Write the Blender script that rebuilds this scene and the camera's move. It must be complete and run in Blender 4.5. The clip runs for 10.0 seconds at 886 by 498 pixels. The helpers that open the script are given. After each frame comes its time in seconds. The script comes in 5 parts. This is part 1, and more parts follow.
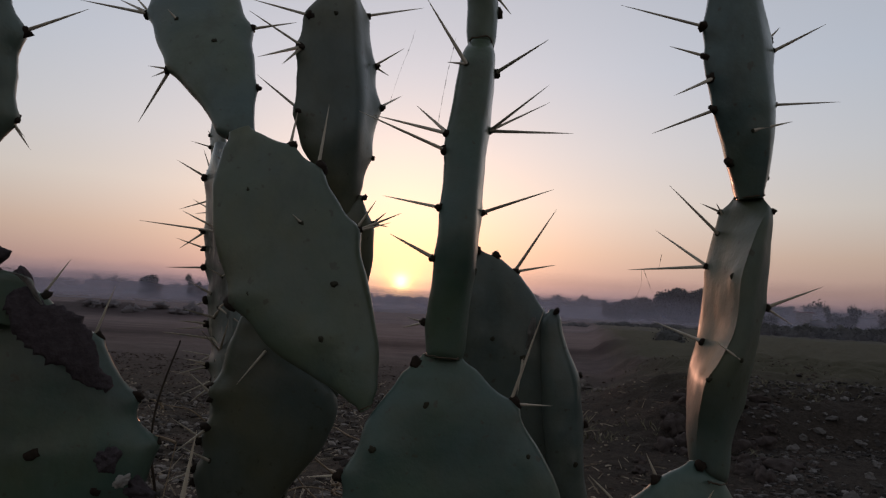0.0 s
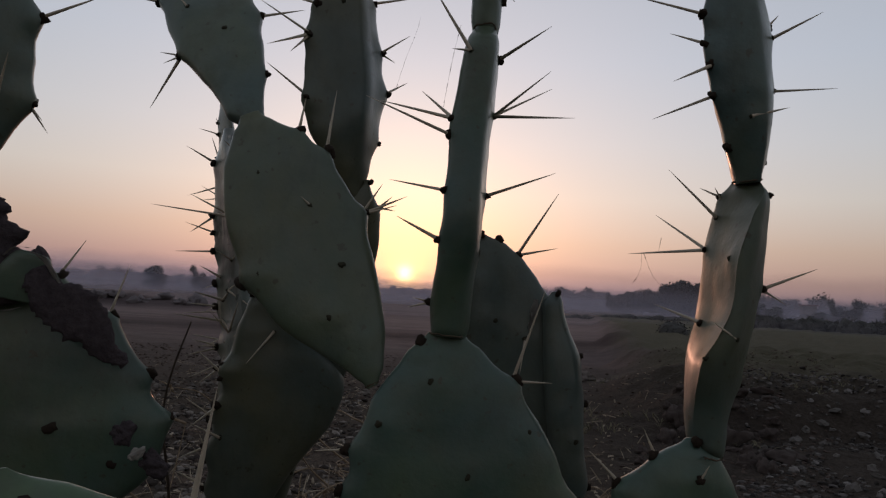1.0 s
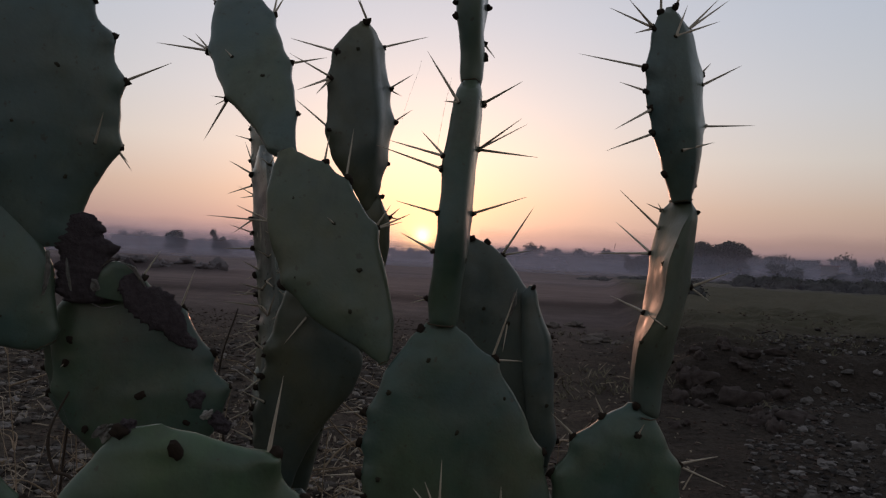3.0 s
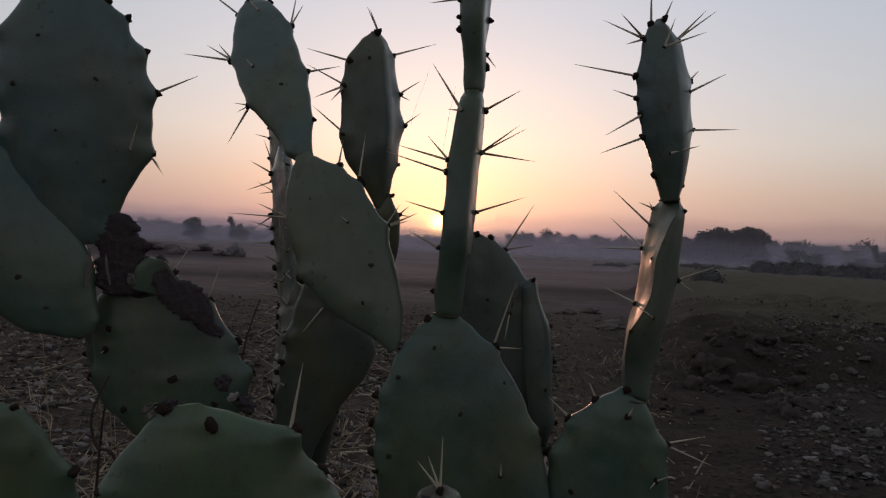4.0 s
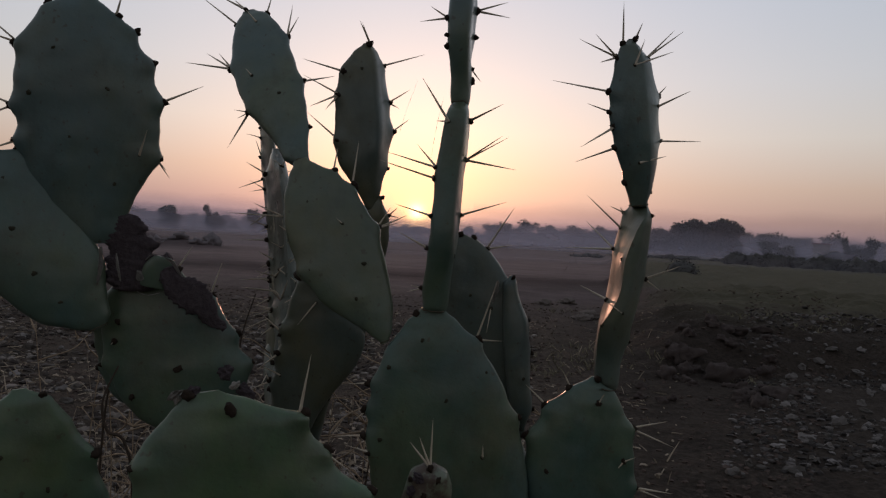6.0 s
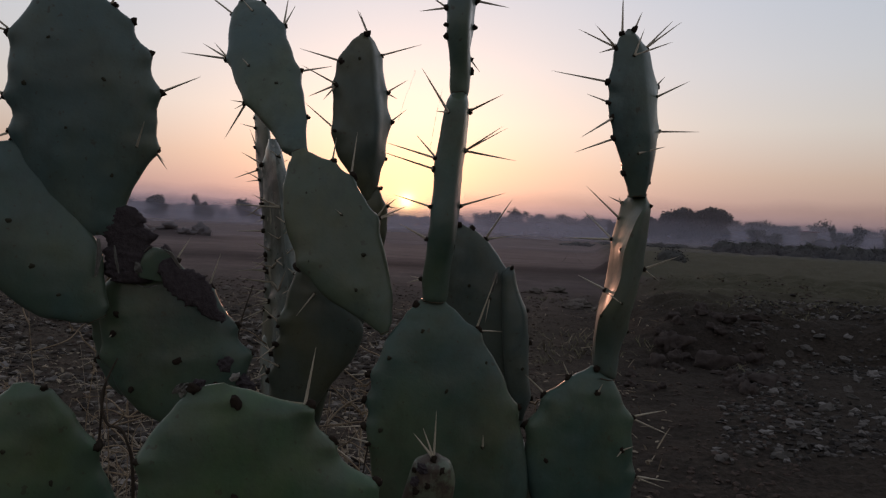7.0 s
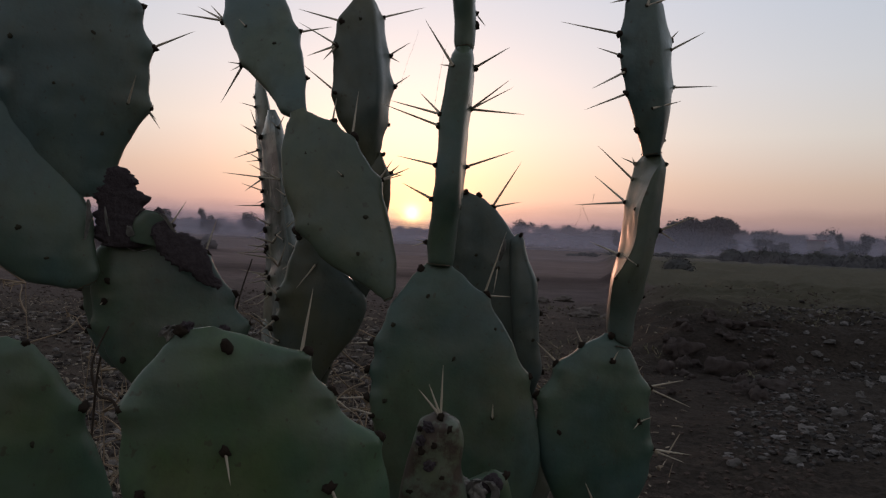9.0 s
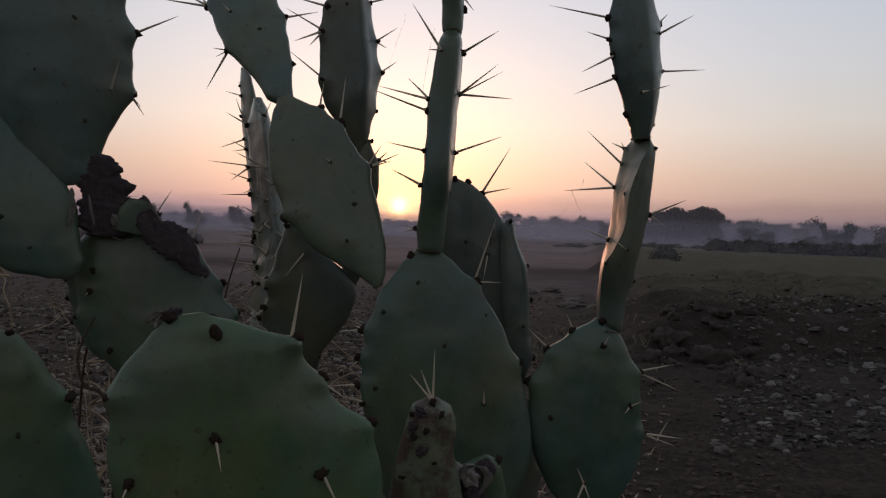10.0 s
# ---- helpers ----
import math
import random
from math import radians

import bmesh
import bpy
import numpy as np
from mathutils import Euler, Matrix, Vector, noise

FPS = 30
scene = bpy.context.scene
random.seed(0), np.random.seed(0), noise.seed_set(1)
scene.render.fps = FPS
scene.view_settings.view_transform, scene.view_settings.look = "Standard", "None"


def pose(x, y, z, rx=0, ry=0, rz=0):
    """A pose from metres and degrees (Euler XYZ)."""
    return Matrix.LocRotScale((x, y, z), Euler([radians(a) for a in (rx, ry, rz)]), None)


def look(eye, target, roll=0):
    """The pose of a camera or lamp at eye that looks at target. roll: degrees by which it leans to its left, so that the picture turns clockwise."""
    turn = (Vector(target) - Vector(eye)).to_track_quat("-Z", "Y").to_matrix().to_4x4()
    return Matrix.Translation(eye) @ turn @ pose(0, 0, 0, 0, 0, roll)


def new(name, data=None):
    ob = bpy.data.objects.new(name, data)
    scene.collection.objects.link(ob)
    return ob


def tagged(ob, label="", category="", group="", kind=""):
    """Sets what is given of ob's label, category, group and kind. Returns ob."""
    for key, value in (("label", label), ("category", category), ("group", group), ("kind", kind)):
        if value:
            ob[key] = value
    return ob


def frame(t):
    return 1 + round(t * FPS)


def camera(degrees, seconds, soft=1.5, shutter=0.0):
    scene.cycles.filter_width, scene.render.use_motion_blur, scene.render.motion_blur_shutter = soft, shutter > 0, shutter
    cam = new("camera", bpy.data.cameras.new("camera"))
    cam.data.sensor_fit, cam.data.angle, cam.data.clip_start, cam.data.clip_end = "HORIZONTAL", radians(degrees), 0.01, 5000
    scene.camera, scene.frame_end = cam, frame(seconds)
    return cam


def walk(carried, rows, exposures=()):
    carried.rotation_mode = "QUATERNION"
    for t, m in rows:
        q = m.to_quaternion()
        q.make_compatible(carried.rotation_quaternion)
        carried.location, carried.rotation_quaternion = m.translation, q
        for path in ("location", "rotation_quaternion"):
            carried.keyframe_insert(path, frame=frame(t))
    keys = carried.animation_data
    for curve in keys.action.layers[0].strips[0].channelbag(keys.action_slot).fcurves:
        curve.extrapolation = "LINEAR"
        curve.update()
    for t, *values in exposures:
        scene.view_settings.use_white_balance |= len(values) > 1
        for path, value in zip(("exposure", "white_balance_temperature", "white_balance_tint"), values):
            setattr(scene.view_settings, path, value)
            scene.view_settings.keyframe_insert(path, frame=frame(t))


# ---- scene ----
cam = camera(64.4, 10.0, soft=1.25)
PATH = [
    (0, (-0.001, -0.023, 1.441), (-0.013, 1.97, 1.607), 2.9),
    (0.5, (-0.005, -0.018, 1.429), (-0.011, 1.976, 1.579), 2.9),
    (1, (-0.001, -0.036, 1.433), (-0.023, 1.959, 1.575), 3.1),
    (1.5, (0.007, -0.08, 1.451), (-0.025, 1.917, 1.552), 2.5),
    (2, (0.015, -0.119, 1.461), (-0.038, 1.879, 1.534), 2.7),
    (2.5, (0.017, -0.153, 1.464), (-0.052, 1.844, 1.526), 2.8),
    (2.7, (0.018, -0.163, 1.464), (-0.048, 1.835, 1.516), 2.8),
    (3.8, (0.027, -0.217, 1.474), (-0.067, 1.780, 1.468), 2.8),
    (4, (0.031, -0.23, 1.475), (-0.079, 1.767, 1.467), 2.7),
    (4.5, (0.032, -0.255, 1.478), (-0.078, 1.742, 1.454), 3.0),
    (5, (0.033, -0.274, 1.481), (-0.068, 1.723, 1.448), 2.9),
    (5.5, (0.038, -0.29, 1.485), (-0.062, 1.707, 1.451), 2.5),
    (5.7, (0.033, -0.289, 1.486), (-0.041, 1.710, 1.456), 2.8),
    (6.8, (0.011, -0.287, 1.484), (-0.009, 1.712, 1.424), 3.0),
    (7, (0.013, -0.288, 1.487), (-0.003, 1.711, 1.424), 2.9),
    (7.5, (0.0, -0.286, 1.482), (0.006, 1.713, 1.431), 3.0),
    (8, (0.008, -0.27, 1.453), (-0.006, 1.729, 1.4), 2.4),
    (8.5, (0.012, -0.263, 1.444), (-0.028, 1.736, 1.409), 2.5),
    (9, (0.015, -0.255, 1.435), (-0.019, 1.744, 1.405), 2.4),
    (9.5, (0.017, -0.251, 1.428), (0.013, 1.749, 1.389), 2.1),
    (10, (0.013, -0.251, 1.429), (0.015, 1.748, 1.378), 1.9),
]
walk(cam, [(t, look(eye, target, roll)) for t, eye, target, roll in PATH], [(0.0, -0.06), (4.0, 0.0), (6.5, 0.03), (8.5, 0.14), (10.0, 0.12)])

# ---------------------------------------------------------------- sky and sun
SUN_AZ, SUN_EL = radians(-3.64), radians(1.9)
SUN = Vector((math.sin(SUN_AZ) * math.cos(SUN_EL), math.cos(SUN_AZ) * math.cos(SUN_EL), math.sin(SUN_EL)))


def links(tree, *pairs):
    for a, b in pairs:
        tree.links.new(a, b)


def node(tree, kind):
    return tree.nodes.new(kind)


def calc(tree, op, a, b=None, clamp=False):
    n = node(tree, "ShaderNodeMath")
    n.operation, n.use_clamp = op, clamp
    for i, v in enumerate((a, b)):
        if v is None:
            continue
        if isinstance(v, (int, float)):
            n.inputs[i].default_value = v
        else:
            tree.links.new(v, n.inputs[i])
    return n.outputs[0]


def ramp(tree, fac, stops, mode="LINEAR"):
    n = node(tree, "ShaderNodeValToRGB")
    n.color_ramp.interpolation = mode
    while len(n.color_ramp.elements) < len(stops):
        n.color_ramp.elements.new(0.5)
    for e, (p, c) in zip(n.color_ramp.elements, stops):
        e.position, e.color = p, (*c, 1) if len(c) == 3 else c
    tree.links.new(fac, n.inputs[0])
    return n.outputs[0]


def mix(tree, fac, a, b, blend="MIX"):
    n = node(tree, "ShaderNodeMix")
    n.data_type, n.blend_type = "RGBA", blend
    for sock, v in ((n.inputs[0], fac), (n.inputs[6], a), (n.inputs[7], b)):
        if isinstance(v, (int, float)):
            sock.default_value = v
        elif isinstance(v, tuple):
            sock.default_value = (*v, 1)
        else:
            tree.links.new(v, sock)
    return n.outputs[2]


def make_world():
    world = bpy.data.worlds.new("sunset_sky")
    scene.world = world
    world.use_nodes = True
    t = world.node_tree
    t.nodes.clear()
    out = node(t, "ShaderNodeOutputWorld")
    way = node(t, "ShaderNodeTexCoord").outputs["Generated"]
    xyz = node(t, "ShaderNodeSeparateXYZ")
    t.links.new(way, xyz.inputs[0])
    height = calc(t, "POWER", calc(t, "MAXIMUM", xyz.outputs[2], 0.0), 0.5)
    # dusty evening sky, from the haze on the horizon to the zenith
    veil = ramp(t, height, [
        (0.0, (0.225, 0.17, 0.21)), (0.13, (0.262, 0.180, 0.208)), (0.20, (0.330, 0.224, 0.212)),
        (0.29, (0.422, 0.330, 0.294)), (0.385, (0.488, 0.468, 0.463)), (0.47, (0.463, 0.483, 0.531)),
        (0.57, (0.420, 0.465, 0.552)), (0.80, (0.362, 0.378, 0.44)), (1.0, (0.28, 0.30, 0.365))])
    # the side away from the sun is dimmer and bluer
    east = calc(t, "MULTIPLY_ADD", xyz.outputs[1], 0.5)
    t.nodes[-1].inputs[2].default_value = 0.5
    veil = mix(t, 1.0, veil, ramp(t, east, [(0.0, (0.61, 0.595, 0.575)), (0.6, (0.82, 0.83, 0.82)), (0.95, (1.0, 1.0, 1.0))]), "MULTIPLY")
    dot = node(t, "ShaderNodeVectorMath")
    dot.operation = "DOT_PRODUCT"
    t.links.new(way, dot.inputs[0])
    dot.inputs[1].default_value = SUN
    angle = calc(t, "ARCCOSINE", calc(t, "MINIMUM", dot.outputs["Value"], 1.0))

    def glow(width):
        q = calc(t, "DIVIDE", angle, radians(width))
        return calc(t, "EXPONENT", calc(t, "MULTIPLY", calc(t, "MULTIPLY", q, q), -1.0))

    light = mix(t, glow(24.0), veil, (0.20, 0.185, 0.195), "ADD")
    light = mix(t, glow(8.5), light, (0.20, 0.148, 0.065), "ADD")
    light = mix(t, glow(4.2), light, (0.40, 0.20, 0.03), "ADD")
    # the lowest air under the sun is rosy
    low = calc(t, "SUBTRACT", 1.0, calc(t, "DIVIDE", height, 0.27, True))
    light = mix(t, calc(t, "MULTIPLY", glow(20.0), low), light, mix(t, 1.0, light, (1.06, 0.80, 0.94), "MULTIPLY"))
    light = mix(t, glow(1.35), light, (0.72, 0.40, 0.06), "ADD")
    light = mix(t, glow(0.55), light, (2.0, 1.55, 0.75), "ADD")
    bg = node(t, "ShaderNodeBackground")
    t.links.new(light, bg.inputs[0])
    bg.inputs[1].default_value = 1.0
    sky = node(t, "ShaderNodeTexSky")
    sky.sky_type, sky.sun_disc, sky.sun_elevation, sky.sun_rotation = "NISHITA", False, SUN_EL, SUN_AZ
    sky.dust_density, sky.air_density = 4.0, 1.2
    air = node(t, "ShaderNodeBackground")
    t.links.new(sky.outputs[0], air.inputs[0])
    air.inputs[1].default_value = 0.05
    both = node(t, "ShaderNodeAddShader")
    links(t, (bg.outputs[0], both.inputs[0]), (air.outputs[0], both.inputs[1]), (both.outputs[0], out.inputs[0]))


make_world()
sun = new("sun", bpy.data.lights.new("sun", "SUN"))
sun.data.energy, sun.data.angle, sun.data.color = 0.22, radians(0.8), (1.0, 0.46, 0.30)
sun.matrix_world = look((0, 0, 30), Vector((0, 0, 30)) - SUN)

# ---------------------------------------------------------------- materials


def material(name, rough=0.8):
    m = bpy.data.materials.new(name)
    m.use_nodes = True
    t = m.node_tree
    b = t.nodes["Principled BSDF"]
    b.inputs["Roughness"].default_value = rough
    return m, t, b


def where(t):
    return node(t, "ShaderNodeNewGeometry").outputs["Position"]


def grain(t, scale, detail=4.0, rough=0.55, at=None, stretch=None):
    n = node(t, "ShaderNodeTexNoise")
    n.inputs["Scale"].default_value, n.inputs["Detail"].default_value, n.inputs["Roughness"].default_value = scale, detail, rough
    at = at or where(t)
    if stretch:
        m = node(t, "ShaderNodeMapping")
        m.inputs["Scale"].default_value = stretch
        t.links.new(at, m.inputs[0])
        at = m.outputs[0]
    t.links.new(at, n.inputs["Vector"])
    return n.outputs[0]


def bump(t, b, height, strength, distance):
    n = node(t, "ShaderNodeBump")
    n.inputs["Strength"].default_value, n.inputs["Distance"].default_value = strength, distance
    links(t, (height, n.inputs["Height"]), (n.outputs[0], b.inputs["Normal"]))


def skin(name, dark, light, rough=0.42, scab=0.0, coat=0.42, worn=0.0):
    """Waxy skin of a cactus pad: mottled green, with a grey bloom, small corky flecks and soft relief."""
    m, t, b = material(name, rough)
    body = mix(t, ramp(t, grain(t, 15.0, 4.0, 0.6), [(0.32, (0, 0, 0)), (0.68, (1, 1, 1))]), dark, light)
    patch = ramp(t, grain(t, 7.0, 5.0, 0.7), [(0.50, (0, 0, 0)), (0.66, (1, 1, 1))])
    blot = ramp(t, grain(t, 12.0, 5.0, 0.7, None, (1, 1, 0.7)), [(0.56, (0, 0, 0)), (0.70, (1, 1, 1))])
    body = mix(t, calc(t, "MULTIPLY", blot, 0.55), body, (0.026, 0.036, 0.029))
    body = mix(t, calc(t, "MULTIPLY", patch, 0.45), body, (0.080, 0.084, 0.060))
    smear = ramp(t, grain(t, 24.0, 6.0, 0.72, None, (1, 1, 0.5)), [(0.50, (0, 0, 0)), (0.64, (1, 1, 1))])
    body = mix(t, calc(t, "MULTIPLY", smear, 0.35), body, (0.030, 0.036, 0.026))
    bloom = ramp(t, grain(t, 38.0, 5.0, 0.65), [(0.42, (0, 0, 0)), (0.72, (1, 1, 1))])
    body = mix(t, calc(t, "MULTIPLY", bloom, 0.20), body, (0.130, 0.148, 0.138))
    tone = node(t, "ShaderNodeObjectInfo").outputs["Random"]
    body = mix(t, calc(t, "MULTIPLY", tone, 0.30), body, (0.080, 0.094, 0.072))
    hue = ramp(t, grain(t, 8.5, 4.0, 0.6, None, (1, 1, 0.8)), [(0.36, (0.78, 0.96, 1.16)), (0.5, (1, 1, 1)), (0.64, (1.22, 1.05, 0.78))])
    body = mix(t, 0.85, body, hue, "MULTIPLY")
    fleck = ramp(t, grain(t, 130.0, 2.0), [(0.66, (0, 0, 0)), (0.72, (1, 1, 1))])
    body = mix(t, calc(t, "MULTIPLY", fleck, 0.6), body, (0.05, 0.04, 0.025))
    if worn:
        scar = ramp(t, grain(t, 42.0, 5.0, 0.7, None, (1, 1, 0.45)), [(0.48, (0, 0, 0)), (0.58, (1, 1, 1))])
        body = mix(t, calc(t, "MULTIPLY", scar, worn), body, (0.060, 0.066, 0.050))
        rub = ramp(t, grain(t, 70.0, 4.0, 0.65, None, (1, 1, 0.35)), [(0.60, (0, 0, 0)), (0.68, (1, 1, 1))])
        body = mix(t, calc(t, "MULTIPLY", rub, worn), body, (0.36, 0.33, 0.26))
    if scab:
        cork = ramp(t, grain(t, 48.0, 5.0, 0.7), [(0.5 - 0.22 * scab, (0, 0, 0)), (0.62 - 0.2 * scab, (1, 1, 1))])
        body = mix(t, cork, body, mix(t, grain(t, 120.0), (0.025, 0.016, 0.012), (0.09, 0.065, 0.045)))
    t.links.new(body, b.inputs["Base Color"])
    gloss = ramp(t, grain(t, 30.0, 3.0), [(0.3, (rough - 0.08,) * 3), (0.7, (rough + 0.2,) * 3)])
    t.links.new(gloss, b.inputs["Roughness"])
    b.inputs["Coat Weight"].default_value, b.inputs["Coat Roughness"].default_value = coat, 0.22
    b.inputs["Specular IOR Level"].default_value = 0.32
    bump(t, b, calc(t, "ADD", grain(t, 45.0, 4.0), calc(t, "MULTIPLY", grain(t, 330.0, 2.0), 0.25)), 0.35, 0.002)
    return m


def plain(name, dark, light, scale, rough=0.85, relief=0.3, depth=0.002):
    m, t, b = material(name, rough)
    b.inputs["Specular IOR Level"].default_value = 0.35 if rough < 0.7 else 0.12
    n = grain(t, scale, 5.0, 0.6)
    t.links.new(mix(t, n, dark, light), b.inputs["Base Color"])
    bump(t, b, n, relief, depth)
    return m


green = skin("pad_green", (0.037, 0.084, 0.036), (0.074, 0.130, 0.058))
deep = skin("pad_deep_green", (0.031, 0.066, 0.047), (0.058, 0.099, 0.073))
teal = skin("pad_blue_green", (0.050, 0.088, 0.076), (0.090, 0.130, 0.114), 0.42)
olive = skin("pad_olive", (0.070, 0.088, 0.050), (0.120, 0.134, 0.080))
flank = skin("pad_grey_green", (0.052, 0.074, 0.050), (0.098, 0.112, 0.082), 0.52, coat=0.08)
dark = skin("pad_old_green", (0.058, 0.074, 0.058), (0.106, 0.113, 0.086), 0.45)
# base colour raised above the other skins to carry the sunlit flank's brightness
pale = skin("pad_sunlit_pale", (0.15, 0.165, 0.135), (0.29, 0.29, 0.24), 0.34, coat=0.8, worn=0.8)
scab = skin("pad_scabbed", (0.068, 0.094, 0.054), (0.150, 0.172, 0.110), 0.55, 0.36)
cork = plain("joint_cork", (0.030, 0.022, 0.015), (0.115, 0.088, 0.060), 220.0, 0.8, 0.5)
areole_dark = plain("areole_wool", (0.012, 0.009, 0.007), (0.040, 0.028, 0.020), 500.0)
areole_olive = plain("areole_felt", (0.022, 0.024, 0.016), (0.052, 0.046, 0.030), 500.0)
clod_mat = plain("dry_clods", (0.030, 0.022, 0.019), (0.115, 0.086, 0.074), 25.0, 0.95, 0.6, 0.01)
bank_mat = plain("bank_earth", (0.018, 0.0140, 0.0130), (0.088, 0.070, 0.064), 12.0, 0.95, 0.8, 0.02)
# dug earth with distance haze put into its lighter, greyer base colour
far_earth = plain("hazed_dug_earth", (0.095, 0.084, 0.088), (0.190, 0.168, 0.176), 1.2, 0.95, 0.8, 0.05)
raked = plain("raked_straw", (0.065, 0.055, 0.050), (0.19, 0.160, 0.142), 30.0, 0.95, 0.9, 0.02)
weed_mat = plain("field_weeds", (0.085, 0.078, 0.050), (0.19, 0.17, 0.11), 4.0)
spine_straw = plain("spine_horn", (0.28, 0.23, 0.175), (0.58, 0.51, 0.40), 90.0, 0.5, 0.1)
char = plain("charred_tissue", (0.013, 0.0105, 0.0118), (0.094, 0.076, 0.082), 190.0, 0.92, 0.9, 0.003)
husk = plain("dry_skin", (0.12, 0.112, 0.10), (0.34, 0.318, 0.29), 160.0, 0.8, 0.5, 0.003)
straw_dry = plain("straw", (0.12, 0.097, 0.075), (0.42, 0.345, 0.26), 9.0, 0.75)


def make_stone_mat():
    m, t, b = material("field_stone", 0.9)
    b.inputs["Specular IOR Level"].default_value = 0.2
    n = grain(t, 18.0, 6.0, 0.65)
    tone = node(t, "ShaderNodeObjectInfo").outputs["Random"]
    body = mix(t, n, (0.028, 0.024, 0.022), (0.12, 0.11, 0.10))
    t.links.new(mix(t, calc(t, "MULTIPLY", calc(t, "POWER", tone, 3.0), 0.9), body, (0.20, 0.184, 0.178)), b.inputs["Base Color"])
    bump(t, b, grain(t, 40.0, 5.0, 0.7), 0.7, 0.01)
    return m


stone_mat = make_stone_mat()


def make_pebble_mat(name, dark, light, skew):
    m, t, b = material(name, 0.9)
    b.inputs["Specular IOR Level"].default_value = 0.15
    tone = node(t, "ShaderNodeNewGeometry").outputs["Random Per Island"]
    body = mix(t, calc(t, "POWER", tone, skew), dark, light)
    body = mix(t, 1.0, body, ramp(t, grain(t, 35.0, 5.0, 0.65), [(0.3, (0.6, 0.6, 0.6)), (0.7, (1.2, 1.2, 1.2))]), "MULTIPLY")
    t.links.new(body, b.inputs["Base Color"])
    bump(t, b, grain(t, 60.0, 4.0), 0.6, 0.006)
    return m


pebble_mat = make_pebble_mat("pebbles", (0.032, 0.028, 0.026), (0.18, 0.164, 0.158), 2.8)
rubble_mat = make_pebble_mat("leaf_and_clod_litter", (0.030, 0.024, 0.021), (0.23, 0.203, 0.182), 2.0)
leaf_far = plain("tree_leaves", (0.045, 0.050, 0.035), (0.085, 0.085, 0.060), 0.7, 0.9)
bark = plain("tree_bark", (0.05, 0.04, 0.035), (0.10, 0.085, 0.07), 3.0)
hedge_leaf = plain("hedge_leaves", (0.055, 0.056, 0.056), (0.105, 0.102, 0.098), 1.5, 0.9)
twig_mat = plain("dead_twig", (0.03, 0.022, 0.018), (0.08, 0.06, 0.045), 40.0)
stalk_mat = plain("dry_stalk", (0.11, 0.080, 0.056), (0.38, 0.29, 0.20), 30.0)
wall_plaster = plain("farm_wall", (0.20, 0.17, 0.15), (0.30, 0.26, 0.23), 0.8)
roof_tin = plain("farm_roof", (0.16, 0.060, 0.050), (0.28, 0.11, 0.085), 0.5, 0.6)


